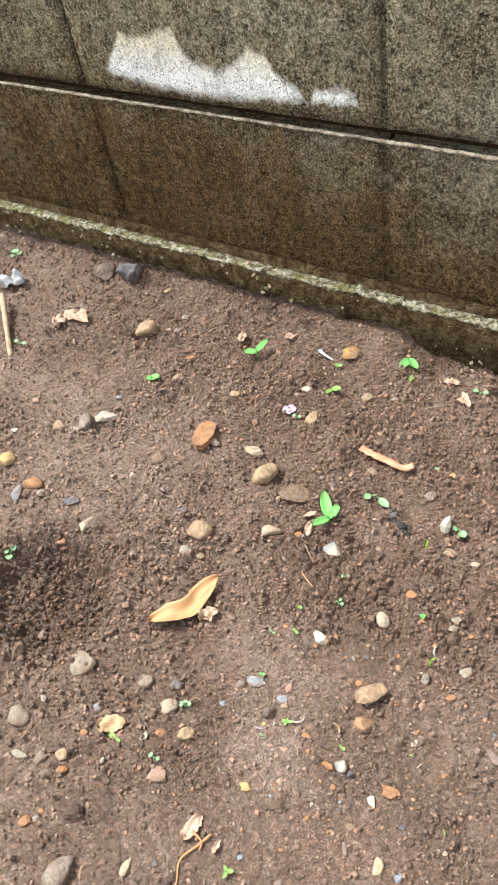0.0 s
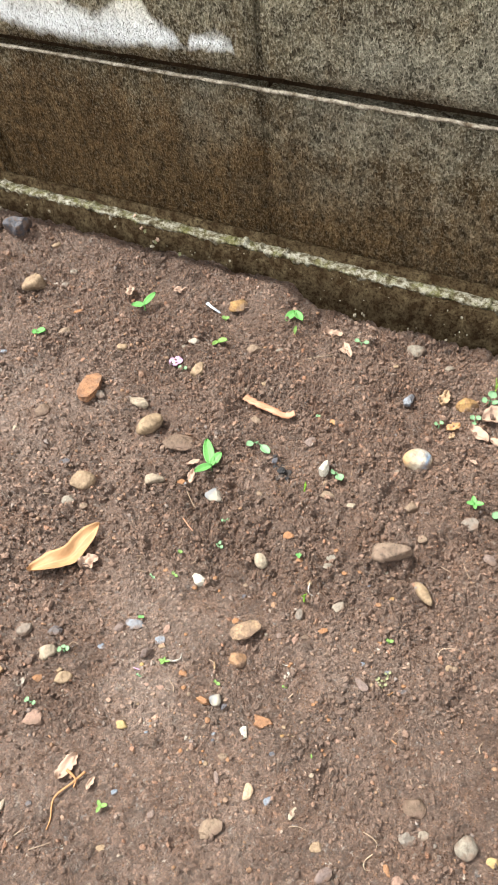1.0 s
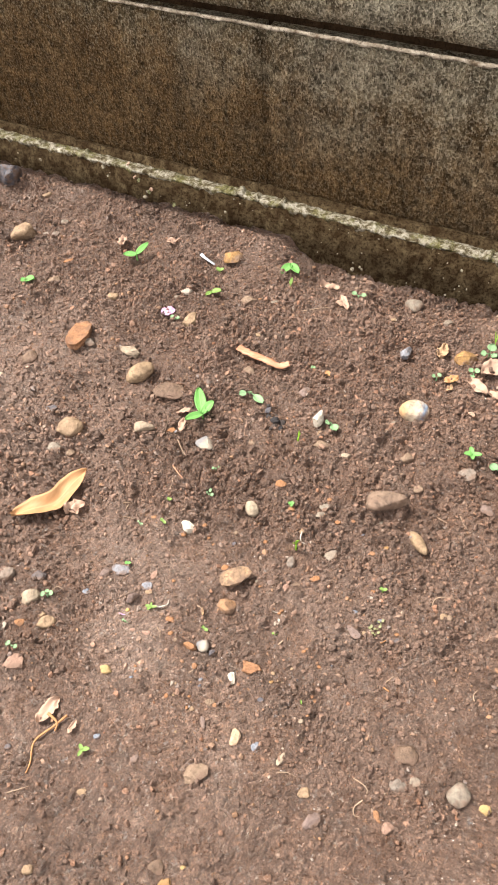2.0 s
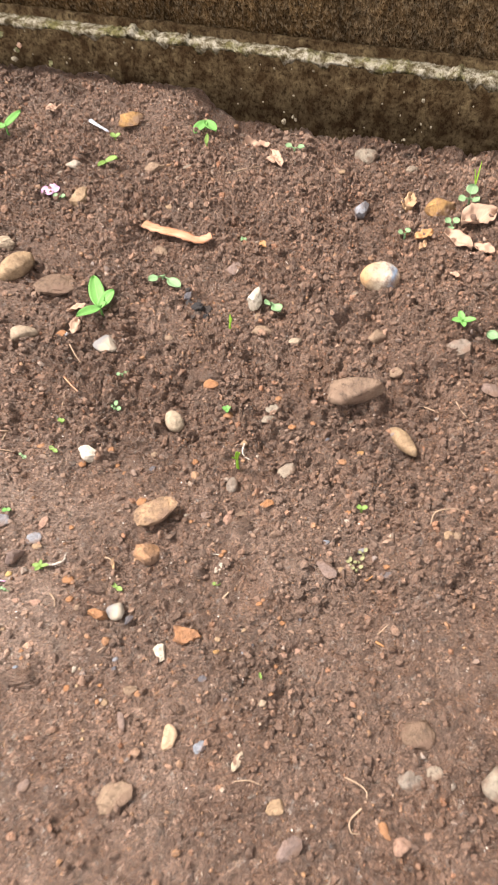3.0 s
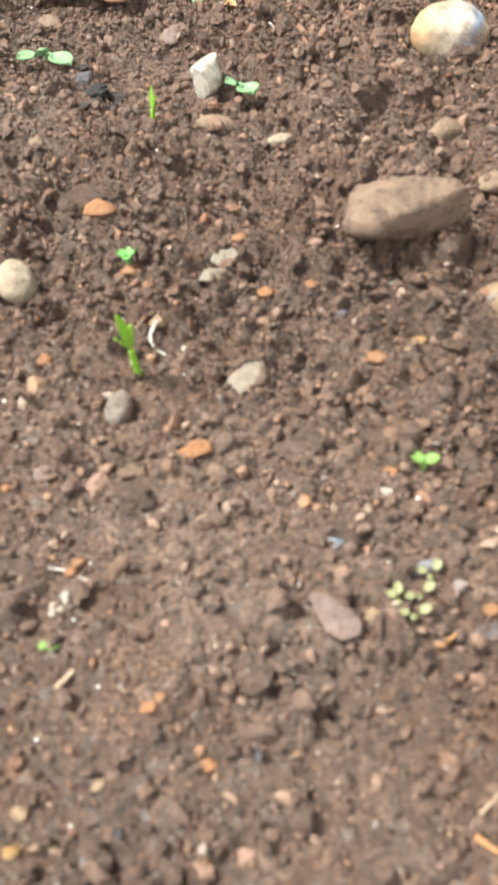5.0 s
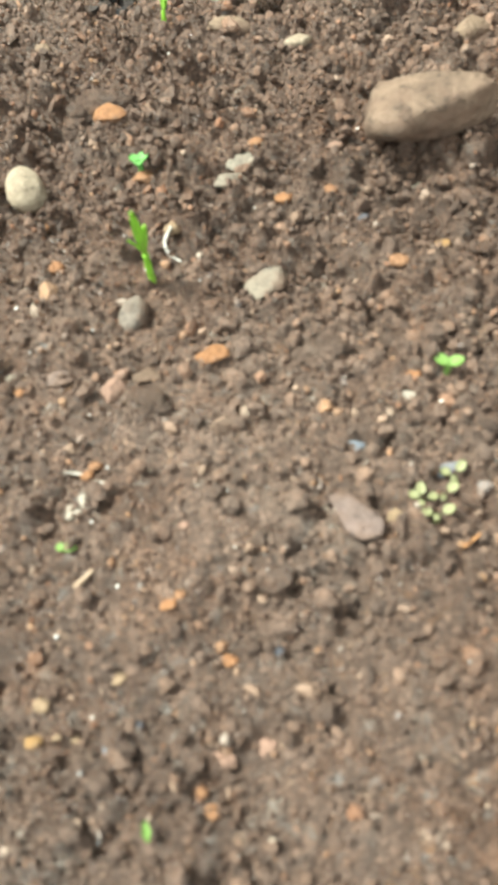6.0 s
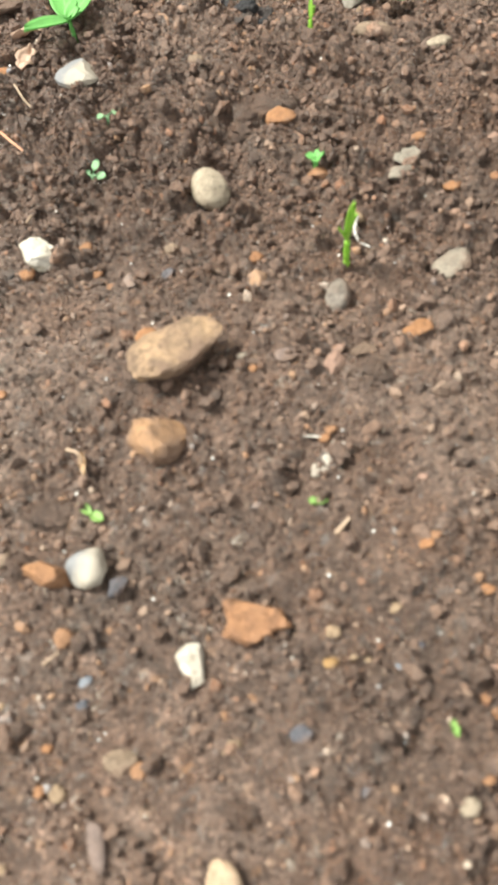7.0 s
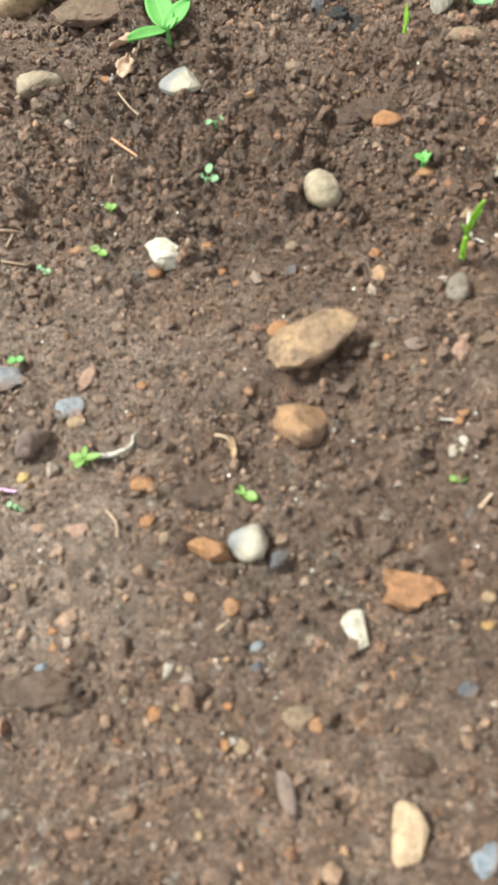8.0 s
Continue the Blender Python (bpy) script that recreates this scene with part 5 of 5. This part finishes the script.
seedling(0.2720, -0.1680, 0.004, [(60, 30, 0.006, 0.005), (190, 30, 0.006, 0.005)], TEAL, "small weed with pale round leaves", (0, 0), "seedling")
seedling(0.1530, -0.0860, 0.003, [(20, 15, 0.009, 0.006), (170, 15, 0.009, 0.006)], TEAL, "small weed with pale round leaves", (0, 0), "seedling")
seedling(0.3630, -0.2560, 0.004, [(160, 15, 0.012, 0.009), (80, 30, 0.01, 0.008)], TEAL, "small weed with pale round leaves", (0, 0), "seedling")
seedling(-0.0170, -0.1040, 0.003, [(40, 25, 0.006, 0.005), (160, 25, 0.006, 0.005)], LIME, "tiny lime green sprout in damp soil", (0, 0), "seedling")
seedling(-0.0250, -0.1980, 0.003, [(20, 15, 0.006, 0.005), (170, 15, 0.006, 0.005)], TEAL, "small weed with pale round leaves", (0, 0), "seedling")
seedling(0.0440, -0.5420, 0.003, [(40, 20, 0.006, 0.005), (200, 15, 0.006, 0.005), (120, 20, 0.005, 0.004)], TEAL, "small weed with pale round leaves", (0, 0), "seedling")
seedling(0.0040, -0.5960, 0.002, [(175, 5, 0.009, 0.005), (-10, 5, 0.006, 0.003)], LIME, "tiny lime green sprout in damp soil", (0, 0), "seedling")
seedling(0.0460, -0.5940, 0.002, [(175, 5, 0.006, 0.005), (10, 5, 0.005, 0.004)], TEAL, "small weed with pale round leaves", (0, 0), "seedling")
seedling(0.2225, -0.4090, 0.011, [(-55, 76, 0.023, 0.0025), (-20, 80, 0.013, 0.0026), (-110, 72, 0.009, 0.0016)], GRASS, "upright bright green grass shoot", (0.001, -0.001), "grass_shoot")
seedling(0.2000, -0.3700, 0.004, [(60, 25, 0.004, 0.0035), (180, 25, 0.0035, 0.003), (300, 25, 0.0035, 0.003)], GREEN, "tiny green sprout with three round leaves", (0, 0), "seedling")
seedling(0.3070, -0.4150, 0.003, [(30, 20, 0.004, 0.003), (170, 20, 0.004, 0.003)], LIME, "tiny lime green sprout in damp soil", (0, 0), "seedling")
seedling(0.3110, -0.4520, 0.0015, [(112, 25, 0.0046, 0.0022), (158, 20, 0.0036, 0.002)], PALESPROUT, "cluster of pale yellow-green seed leaves", (0, 0), "seedling")
seedling(0.3150, -0.4540, 0.0015, [(45, 25, 0.0046, 0.0022), (178, 20, 0.0036, 0.002)], PALESPROUT, "cluster of pale yellow-green seed leaves", (0, 0), "seedling")
seedling(0.3150, -0.4490, 0.0015, [(60, 25, 0.0046, 0.0022), (205, 20, 0.0036, 0.002)], PALESPROUT, "cluster of pale yellow-green seed leaves", (0, 0), "seedling")
seedling(0.3160, -0.4430, 0.0015, [(75, 25, 0.0046, 0.0022), (168, 20, 0.0036, 0.002)], PALESPROUT, "cluster of pale yellow-green seed leaves", (0, 0), "seedling")
seedling(0.1750, -0.3000, 0.006, [(95, 75, 0.008, 0.0016), (70, 60, 0.005, 0.0016)], GRASS, "thin pale green shoot in soil", (0, 0.001), "grass_shoot")
seedling(0.1170, -0.3630, 0.002, [(40, 10, 0.005, 0.003), (210, 10, 0.004, 0.003)], TEAL, "tiny pale green leaflets on soil", (0, 0), "seedling")
seedling(0.1230, -0.3900, 0.002, [(10, 5, 0.005, 0.004), (170, 5, 0.004, 0.004), (80, 40, 0.006, 0.003)], TEAL, "tiny pale green leaflets on soil", (0, 0), "seedling")
seedling(0.0910, -0.4100, 0.002, [(20, 25, 0.003, 0.003), (160, 25, 0.003, 0.003)], LIME, "tiny lime green sprout in damp soil", (0, 0), "seedling")
seedling(0.1000, -0.4350, 0.002, [(-20, 10, 0.004, 0.003), (160, 10, 0.004, 0.003)], LIME, "tiny lime green sprout in damp soil", (0, 0), "seedling")
seedling(0.0780, -0.4430, 0.002, [(-20, 5, 0.004, 0.003), (160, 5, 0.003, 0.002)], TEAL, "tiny pale green leaflets on soil", (0, 0), "seedling")
seedling(0.1850, -0.5110, 0.002, [(-10, 10, 0.004, 0.003), (160, 10, 0.005, 0.0025)], LIME, "tiny lime green sprout in damp soil", (0, 0), "seedling")
seedling(0.1190, -0.5330, 0.002, [(10, 5, 0.004, 0.0025), (180, 5, 0.003, 0.002)], TEAL, "tiny pale green leaflets on soil", (0, 0), "seedling")
seedling(0.1330, -0.5130, 0.003, [(20, 20, 0.006, 0.0022), (100, 30, 0.004, 0.002), (190, 10, 0.005, 0.003), (250, 10, 0.004, 0.003)], LIME, "uprooted green sprout with a white root", (0, 0), "seedling")
seedling(0.0920, -0.4850, 0.002, [(20, 15, 0.003, 0.003), (200, 15, 0.003, 0.003)], GREEN, "tiny green sprout in damp soil", (0, 0), "seedling")
seedling(0.2390, -0.4890, 0.001, [(20, 10, 0.003, 0.002), (190, 10, 0.002, 0.002)], LIME, "tiny lime green sprout in damp soil", (0, 0), "seedling")
seedling(0.3130, -0.1000, 0.004, [(80, 80, 0.022, 0.0012), (120, 72, 0.015, 0.001)], GRASS, "thin green grass blades by dead leaves", (0, 0), "grass_tuft")

# ---- leaf litter, twigs and roots ----
scrap(-0.0090, -0.4570, 0.0823, 0.0247, 63, DRYLEAF, "dry orange-yellow leaf lying on the soil", name='dry_leaf', ragged=0.1, cup=0.2, droop=-0.03, point=0.35, wave=0.2, seed=3, lift=0.006, bend=0.3, waist=0.35)
scrap(0.0150, -0.4565, 0.0208, 0.0125, 55, PALELEAF, "pale pink scrap of dead leaf", seed=5)
scrap(-0.0070, -0.5880, 0.0272, 0.0163, 36, BUFFLEAF, "torn buff scrap of dead leaf", seed=6, ragged=0.45, wave=0.3)
scrap(0.1060, -0.6245, 0.0253, 0.0114, 81, PALELEAF, "pale torn leaf scrap beside a root", seed=7, ragged=0.45, wave=0.3)
scrap(-0.4155, -0.1670, 0.0269, 0.0162, 105, PALELEAF, "pale curled scrap of dead leaf", seed=8)
scrap(-0.3995, -0.1530, 0.0470, 0.0212, -2, PALELEAF, "pale curled scrap of dead leaf", seed=9)
scrap(0.1115, -0.0700, 0.0238, 0.0119, 15, PALELEAF, "pale curled scrap of dead leaf", seed=10)
scrap(0.1410, -0.1010, 0.0204, 0.0061, 11, PALELEAF, "pale curled scrap of dead leaf", seed=11)
scrap(0.1410, -0.0995, 0.0233, 0.0082, -47, PALELEAF, "pale curled scrap of dead leaf", seed=12)
scrap(-0.0945, -0.0805, 0.0170, 0.0085, 40, PALELEAF, "pale curled scrap of dead leaf", seed=13)
scrap(-0.1505, -0.1085, 0.0192, 0.0096, 99, PALELEAF, "pale curled scrap of dead leaf", seed=14)
scrap(-0.0390, -0.1890, 0.0170, 0.0136, 45, PETAL, "lilac flower petal lying on the soil", name='petal', seed=2, ragged=0.3, wave=0.15, cup=0.1)
scrap(0.1310, -0.6270, 0.0120, 0.0042, 90, PALELEAF, "pale husk beside a root", seed=15)
scrap(0.0505, -0.3105, 0.0156, 0.0062, 45, PALELEAF, "pale pink scrap of dead leaf", seed=16)
scrap(0.0505, -0.0480, 0.0054, 0.0043, -22, PALELEAF, "pale speck of dead leaf", seed=17)
scrap(0.2660, -0.1305, 0.0230, 0.0115, 90, BUFFLEAF, "yellow wilted leaf tip", seed=18)
scrap(0.2865, -0.1645, 0.0170, 0.0102, 50, DRYLEAF, "dry crumpled orange dead leaf", seed=19, wave=0.3, ragged=0.3)
scrap(0.3130, -0.1640, 0.0260, 0.0130, -23, PALELEAF, "dry crumpled pale dead leaf", seed=20, wave=0.3, ragged=0.3)
scrap(0.3235, -0.1355, 0.0340, 0.0204, 47, PALELEAF, "dry crumpled pale dead leaf", seed=21, wave=0.3, ragged=0.3)
scrap(0.3335, -0.1660, 0.0175, 0.0105, -13, PALELEAF, "dry crumpled pale dead leaf", seed=22, wave=0.3, ragged=0.3)
scrap(0.3180, -0.1980, 0.0082, 0.0041, -14, PALELEAF, "white curled scrap of dead leaf", seed=23)
scrap(0.2885, -0.1755, 0.0095, 0.0047, 72, BUFFLEAF, "small buff scrap of dead leaf", seed=24)
scrap(0.1660, -0.2030, 0.0089, 0.0045, -27, DRYLEAF, "small orange scrap of dead leaf", seed=25)
scrap(0.1470, -0.1990, 0.0060, 0.0036, 0, TEAL, "pale green leaflet fallen on soil", seed=26, ragged=0.2)
scrap(0.1770, -0.4990, 0.0072, 0.0018, -56, BUFFLEAF, "curled buff husk of a seed", seed=27, cup=0.6, name='husk')
scrap(0.0565, -0.3245, 0.0202, 0.0071, 110, PALELEAF, "pale papery husk on the soil", seed=29)
twig([(0.0620, -0.2080, 0.004), (0.0740, -0.2110, 0.006), (0.1000, -0.2170, 0.006), (0.1160, -0.2180, 0.005), (0.1250, -0.2120, 0.006)], 0.0047, BARK, "curled strip of pale orange bark", "bark_strip", flat=0.35, taper=1.0, lumpy=0.4)
twig([(0.1010, -0.1280, 0.001), (0.1150, -0.1180, 0.001), (0.1280, -0.1090, 0.001)], 0.0013, STRAW, "thin pale straw on the soil", "straw")
twig([(0.1230, -0.6220, 0.004), (0.1180, -0.6330, 0.003), (0.1100, -0.6490, 0.001), (0.1150, -0.6630, 0.001), (0.1170, -0.6710, 0.001)], 0.0011, ROOT, "branching orange root end", "root")
twig([(0.1080, -0.6270, 0.004), (0.1190, -0.6300, 0.004), (0.1200, -0.6360, 0.001)], 0.0012, ROOT, "branching orange root end", "root")
twig([(0.0540, -0.5320, 0.004), (0.0490, -0.5330, 0.006), (0.0440, -0.5400, 0.001)], 0.0007, STRAW, "thin pale curled root", "root")
twig([(0.0450, -0.7010, 0.001), (0.0420, -0.6940, 0.004), (0.0430, -0.6890, 0.004), (0.0460, -0.6870, 0.001)], 0.0007, STRAW, "thin pale curled root", "root")
twig([(-0.5210, -0.1680, 0.02), (-0.4860, -0.2010, 0.012), (-0.4350, -0.2530, 0.0)], 0.0045, STRAW, "pale wooden stick pushed into the soil", "stick", taper=0.8)
twig([(-0.0750, -0.4090, 0.001), (-0.0650, -0.4030, 0.001)], 0.0008, STRAW, "thin pale straw on the soil", "straw")
twig([(0.1700, -0.4960, 0.002), (0.1750, -0.4970, 0.004), (0.1780, -0.5020, 0.001)], 0.0008, STRAW, "thin pale curled root", "root")
twig([(0.3490, -0.4110, 0.001), (0.3500, -0.4040, 0.003), (0.3580, -0.3990, 0.003), (0.3630, -0.3980, 0.001), (0.3710, -0.3990, 0.001)], 0.0006, STRAW, "thin pale curled root", "root")
twig([(0.3370, -0.4890, 0.001), (0.3440, -0.4760, 0.001)], 0.0006, STRAW, "thin pale straw on the soil", "straw")
twig([(0.3410, -0.5660, 0.001), (0.3490, -0.5670, 0.001), (0.3530, -0.5690, 0.002), (0.3540, -0.5720, 0.001)], 0.0007, STRAW, "thin pale curled root", "root")
twig([(0.3530, -0.5770, 0.001), (0.3490, -0.5840, 0.002), (0.3510, -0.5890, 0.001), (0.3550, -0.5880, 0.001)], 0.0008, STRAW, "thin pale curled root", "root")
twig([(0.2890, -0.5870, 0.001), (0.2960, -0.5840, 0.001), (0.3030, -0.5840, 0.001)], 0.0005, STRAW, "thin pale root fibre", "root")
twig([(0.3440, -0.3170, 0.001), (0.3490, -0.3250, 0.001), (0.3540, -0.3280, 0.001)], 0.0006, STRAW, "thin pale root fibre", "root")
twig([(0.3250, -0.3240, 0.001), (0.3350, -0.3260, 0.001)], 0.0008, STRAW, "thin pale straw on the soil", "straw")
twig([(0.0950, -0.6920, 0.001), (0.0980, -0.6840, 0.001), (0.1020, -0.6780, 0.001)], 0.0008, STRAW, "thin pale root fibre", "root")
twig([(0.1130, -0.6890, 0.001), (0.1260, -0.6770, 0.001)], 0.0006, STRAW, "thin pale root fibre", "root")
twig([(0.4040, -0.4750, 0.001), (0.4020, -0.4710, 0.002), (0.4040, -0.4630, 0.001)], 0.0008, STRAW, "thin pale root fibre", "root")
twig([(0.2210, -0.3920, 0.003), (0.2220, -0.3980, 0.003), (0.2240, -0.4000, 0.001), (0.2280, -0.4010, 0.001)], 0.0007, WHITE, "curled white root of a sprout", "root")
twig([(0.2300, -0.4720, 0.001), (0.2360, -0.4710, 0.001)], 0.0005, WHITE, "short white fibre on the soil", "fibre", flat=0.5)
twig([(0.2380, -0.4720, 0.001), (0.2430, -0.4720, 0.001)], 0.0005, WHITE, "short white fibre on the soil", "fibre", flat=0.5)
twig([(0.2470, -0.4970, 0.001), (0.2480, -0.4940, 0.001), (0.2490, -0.4920, 0.001)], 0.0008, STRAW, "short pale straw lying on soil", "straw")
twig([(0.1900, -0.2190, 0.004), (0.1930, -0.2200, 0.001)], 0.0005, WHITE, "short white fibre on the soil", "fibre")
twig([(0.3220, -0.4580, 0.001), (0.3240, -0.4550, 0.001), (0.3250, -0.4530, 0.001)], 0.0008, ROOT, "thin brown root fibre", "root")
twig([(0.3370, -0.4930, 0.001), (0.3420, -0.4940, 0.001)], 0.0012, ROOT, "thin orange root fibre", "root")
twig([(0.1500, -0.2720, 0.001), (0.1610, -0.2830, 0.001)], 0.0008, ROOT, "thin brown root fibre", "root")
twig([(0.0620, -0.3440, 0.001), (0.0730, -0.3540, 0.002), (0.0810, -0.3600, 0.001)], 0.0007, STRAW, "thin pale straw on the soil", "straw")
twig([(0.0760, -0.3760, 0.001), (0.0850, -0.3820, 0.002), (0.0950, -0.3870, 0.001)], 0.001, BARK, "thin pinkish root end", "root")
twig([(0.1090, -0.4160, 0.001), (0.1100, -0.4120, 0.002), (0.1080, -0.4020, 0.001)], 0.0007, STRAW, "thin pale straw on the soil", "straw")
twig([(0.0440, -0.3430, 0.001), (0.0450, -0.3390, 0.003), (0.0390, -0.3210, 0.001)], 0.0014, TWIG, "short dark twig on the soil", "twig")
twig([(0.0550, -0.4320, 0.001), (0.0650, -0.4250, 0.001)], 0.0009, STRAW, "thin pale straw on the soil", "straw")
twig([(0.0590, -0.4370, 0.001), (0.0590, -0.4310, 0.001)], 0.0008, STRAW, "thin pale straw on the soil", "straw")
twig([(0.0610, -0.4440, 0.001), (0.0720, -0.4410, 0.001)], 0.0008, STRAW, "thin pale straw on the soil", "straw")
twig([(0.1350, -0.5110, 0.002), (0.1410, -0.5090, 0.003), (0.1450, -0.5050, 0.002), (0.1440, -0.5010, 0.001)], 0.001, WHITE, "white root of an uprooted sprout", "root")
twig([(0.1480, -0.5270, 0.001), (0.1530, -0.5300, 0.002), (0.1550, -0.5340, 0.001)], 0.0007, STRAW, "thin pale root fibre", "root")
twig([(0.1920, -0.5500, 0.001), (0.1940, -0.5460, 0.001)], 0.0008, STRAW, "thin pale straw on the soil", "straw")
twig([(0.0850, -0.3900, 0.001), (0.0860, -0.3990, 0.001)], 0.0008, STRAW, "short pale straw lying on soil", "straw")
twig([(0.1100, -0.5290, 0.001), (0.1160, -0.5280, 0.001)], 0.001, PETAL, "thin pink petal strip", "petal_strip", flat=0.5)
twig([(-0.0510, -0.0880, 0.004), (-0.0410, -0.0930, 0.005), (-0.0300, -0.0930, 0.002)], 0.0022, PLASTIC, "pale blue curled plastic scrap", "plastic_scrap", flat=0.4, taper=0.7)
scrap(-0.5405, -0.1340, 0.0452, 0.0249, 35, GREYSCRAP, "crumpled grey plastic scrap by a stick", name='plastic_scrap', ragged=0.6, wave=0.9, lift=0.012, seed=31)
scrap(0.2840, -0.5335, 0.0036, 0.0016, -56, LIME, "short bright green leaf piece on soil")
scrap(-0.1690, -0.0365, 0.0055, 0.004, 20, PALELEAF, "tiny pale sprig clinging to the grimy footing", "sprig", lift=0.0410, tilt=50, seed=40)
scrap(-0.1640, -0.0365, 0.0055, 0.004, 67, PALESPROUT, "tiny pale sprig clinging to the grimy footing", "sprig", lift=0.0360, tilt=50, seed=41)
scrap(-0.1470, -0.0365, 0.0055, 0.004, 114, PALELEAF, "tiny pale sprig clinging to the grimy footing", "sprig", lift=0.0270, tilt=50, seed=42)
scrap(-0.1520, -0.0365, 0.0055, 0.004, 161, PALESPROUT, "tiny pale sprig clinging to the grimy footing", "sprig", lift=0.0210, tilt=50, seed=43)
scrap(-0.1750, -0.0365, 0.0055, 0.004, 28, PALELEAF, "tiny pale sprig clinging to the grimy footing", "sprig", lift=0.0560, tilt=50, seed=44)
scrap(-0.1160, -0.0365, 0.0055, 0.004, 75, PALESPROUT, "tiny pale sprig clinging to the grimy footing", "sprig", lift=0.0100, tilt=50, seed=45)
twig([(-0.1570, -0.0460, 0.001), (-0.1490, -0.0460, 0.006), (-0.1410, -0.0400, 0.002)], 0.0009, TWIG, "dried dark root strands by the footing", "root")
twig([(-0.1470, -0.0530, 0.001), (-0.1410, -0.0480, 0.008), (-0.1360, -0.0400, 0.002)], 0.0009, TWIG, "dried dark root strands by the footing", "root")
twig([(-0.0960, -0.0580, 0.001), (-0.0920, -0.0510, 0.008), (-0.0810, -0.0560, 0.002)], 0.0009, TWIG, "dried dark root strands by the footing", "root")
twig([(-0.0850, -0.0620, 0.001), (-0.0840, -0.0540, 0.006), (-0.0720, -0.0510, 0.002)], 0.0009, TWIG, "dried dark root strands by the footing", "root")

# ---- crumbs and fine gravel ----
def in_view(x, y):
    return np.where((y > -0.9 + 0.3 * np.maximum(-x, 0)) & (y < -0.034), 1.0, 0.0)


def in_pit(x, y):
    return np.exp(-(((x + 0.155) / 0.085) ** 2 + ((y + 0.51) / 0.062) ** 2) ** 2)


def clumped(x, y):
    return in_view(x, y) * np.clip(0.25 + 0.9 * looseness(x, y), 0.2, 1.0)


def away(x, y):
    return clumped(x, y) * np.clip(step(-0.28, -0.2, y) + step(0.08, 0.0, x), 0.0, 1.0)


scatter("soil_crumbs", 40000, 0.0007, 0.0034, 3.6, (-0.7, 0.45, -0.8, -0.012), CRUMB, "loose crumbs of damp brown soil", 5, 0.4, 1, clumped)
scatter("soil_crumbs", 78000, 0.0004, 0.0012, 1.5, (0.03, 0.42, -0.62, -0.20), CRUMB, "fine loose crumbs of brown soil", 6, 0.35, 0, clumped)
scatter("soil_crumbs", 13000, 0.0011, 0.0032, 2.5, (-0.25, 0.42, -0.60, -0.034), CRUMB, "lumpy loose crumbs of brown soil", 11, 0.5, 1, clumped)
scatter("soil_crumbs", 60000, 0.0007, 0.0018, 1.8, (-0.40, 0.42, -0.25, -0.034), CRUMB, "fine loose crumbs by the footing", 14, 0.35, 0, clumped)
scatter("soil_crumbs", 4000, 0.001, 0.0042, 3.5, (-0.26, -0.06, -0.59, -0.43), CRUMB, "coarse dark crumbs in the dug pit", 7, 0.3, 1, in_pit)
scatter("soil_crumbs", 11000, 0.0014, 0.0046, 2.6, (-0.65, 0.42, -0.8, -0.014), CRUMB, "coarse loose crumbs of brown soil", 12, 0.45, 1, away)
scatter("fine_gravel", 1500, 0.0012, 0.0036, 3.0, (-0.65, 0.42, -0.8, -0.02), GRIT, "small mixed gravel on the soil", 13, 0.5, 1, away)
scatter("fine_gravel", 4200, 0.0006, 0.0032, 4.0, (-0.7, 0.55, -0.8, -0.02), GRIT, "fine mixed gravel and grit", 8, 0.4, 1, in_view)
scatter("fine_gravel", 2600, 0.0003, 0.0016, 3.0, (0.05, 0.42, -0.63, -0.25), GRIT, "fine mixed grit among soil crumbs", 9, 0.4, 1, in_view)
# tiny white grains added as painted glints of the damp soil
scatter("fine_gravel", 800, 0.0002, 0.0006, 2.0, (-0.1, 0.45, -0.63, -0.15), GLINT, "pale specks added for glints on the damp soil", 10, 0.2, 2, in_view)
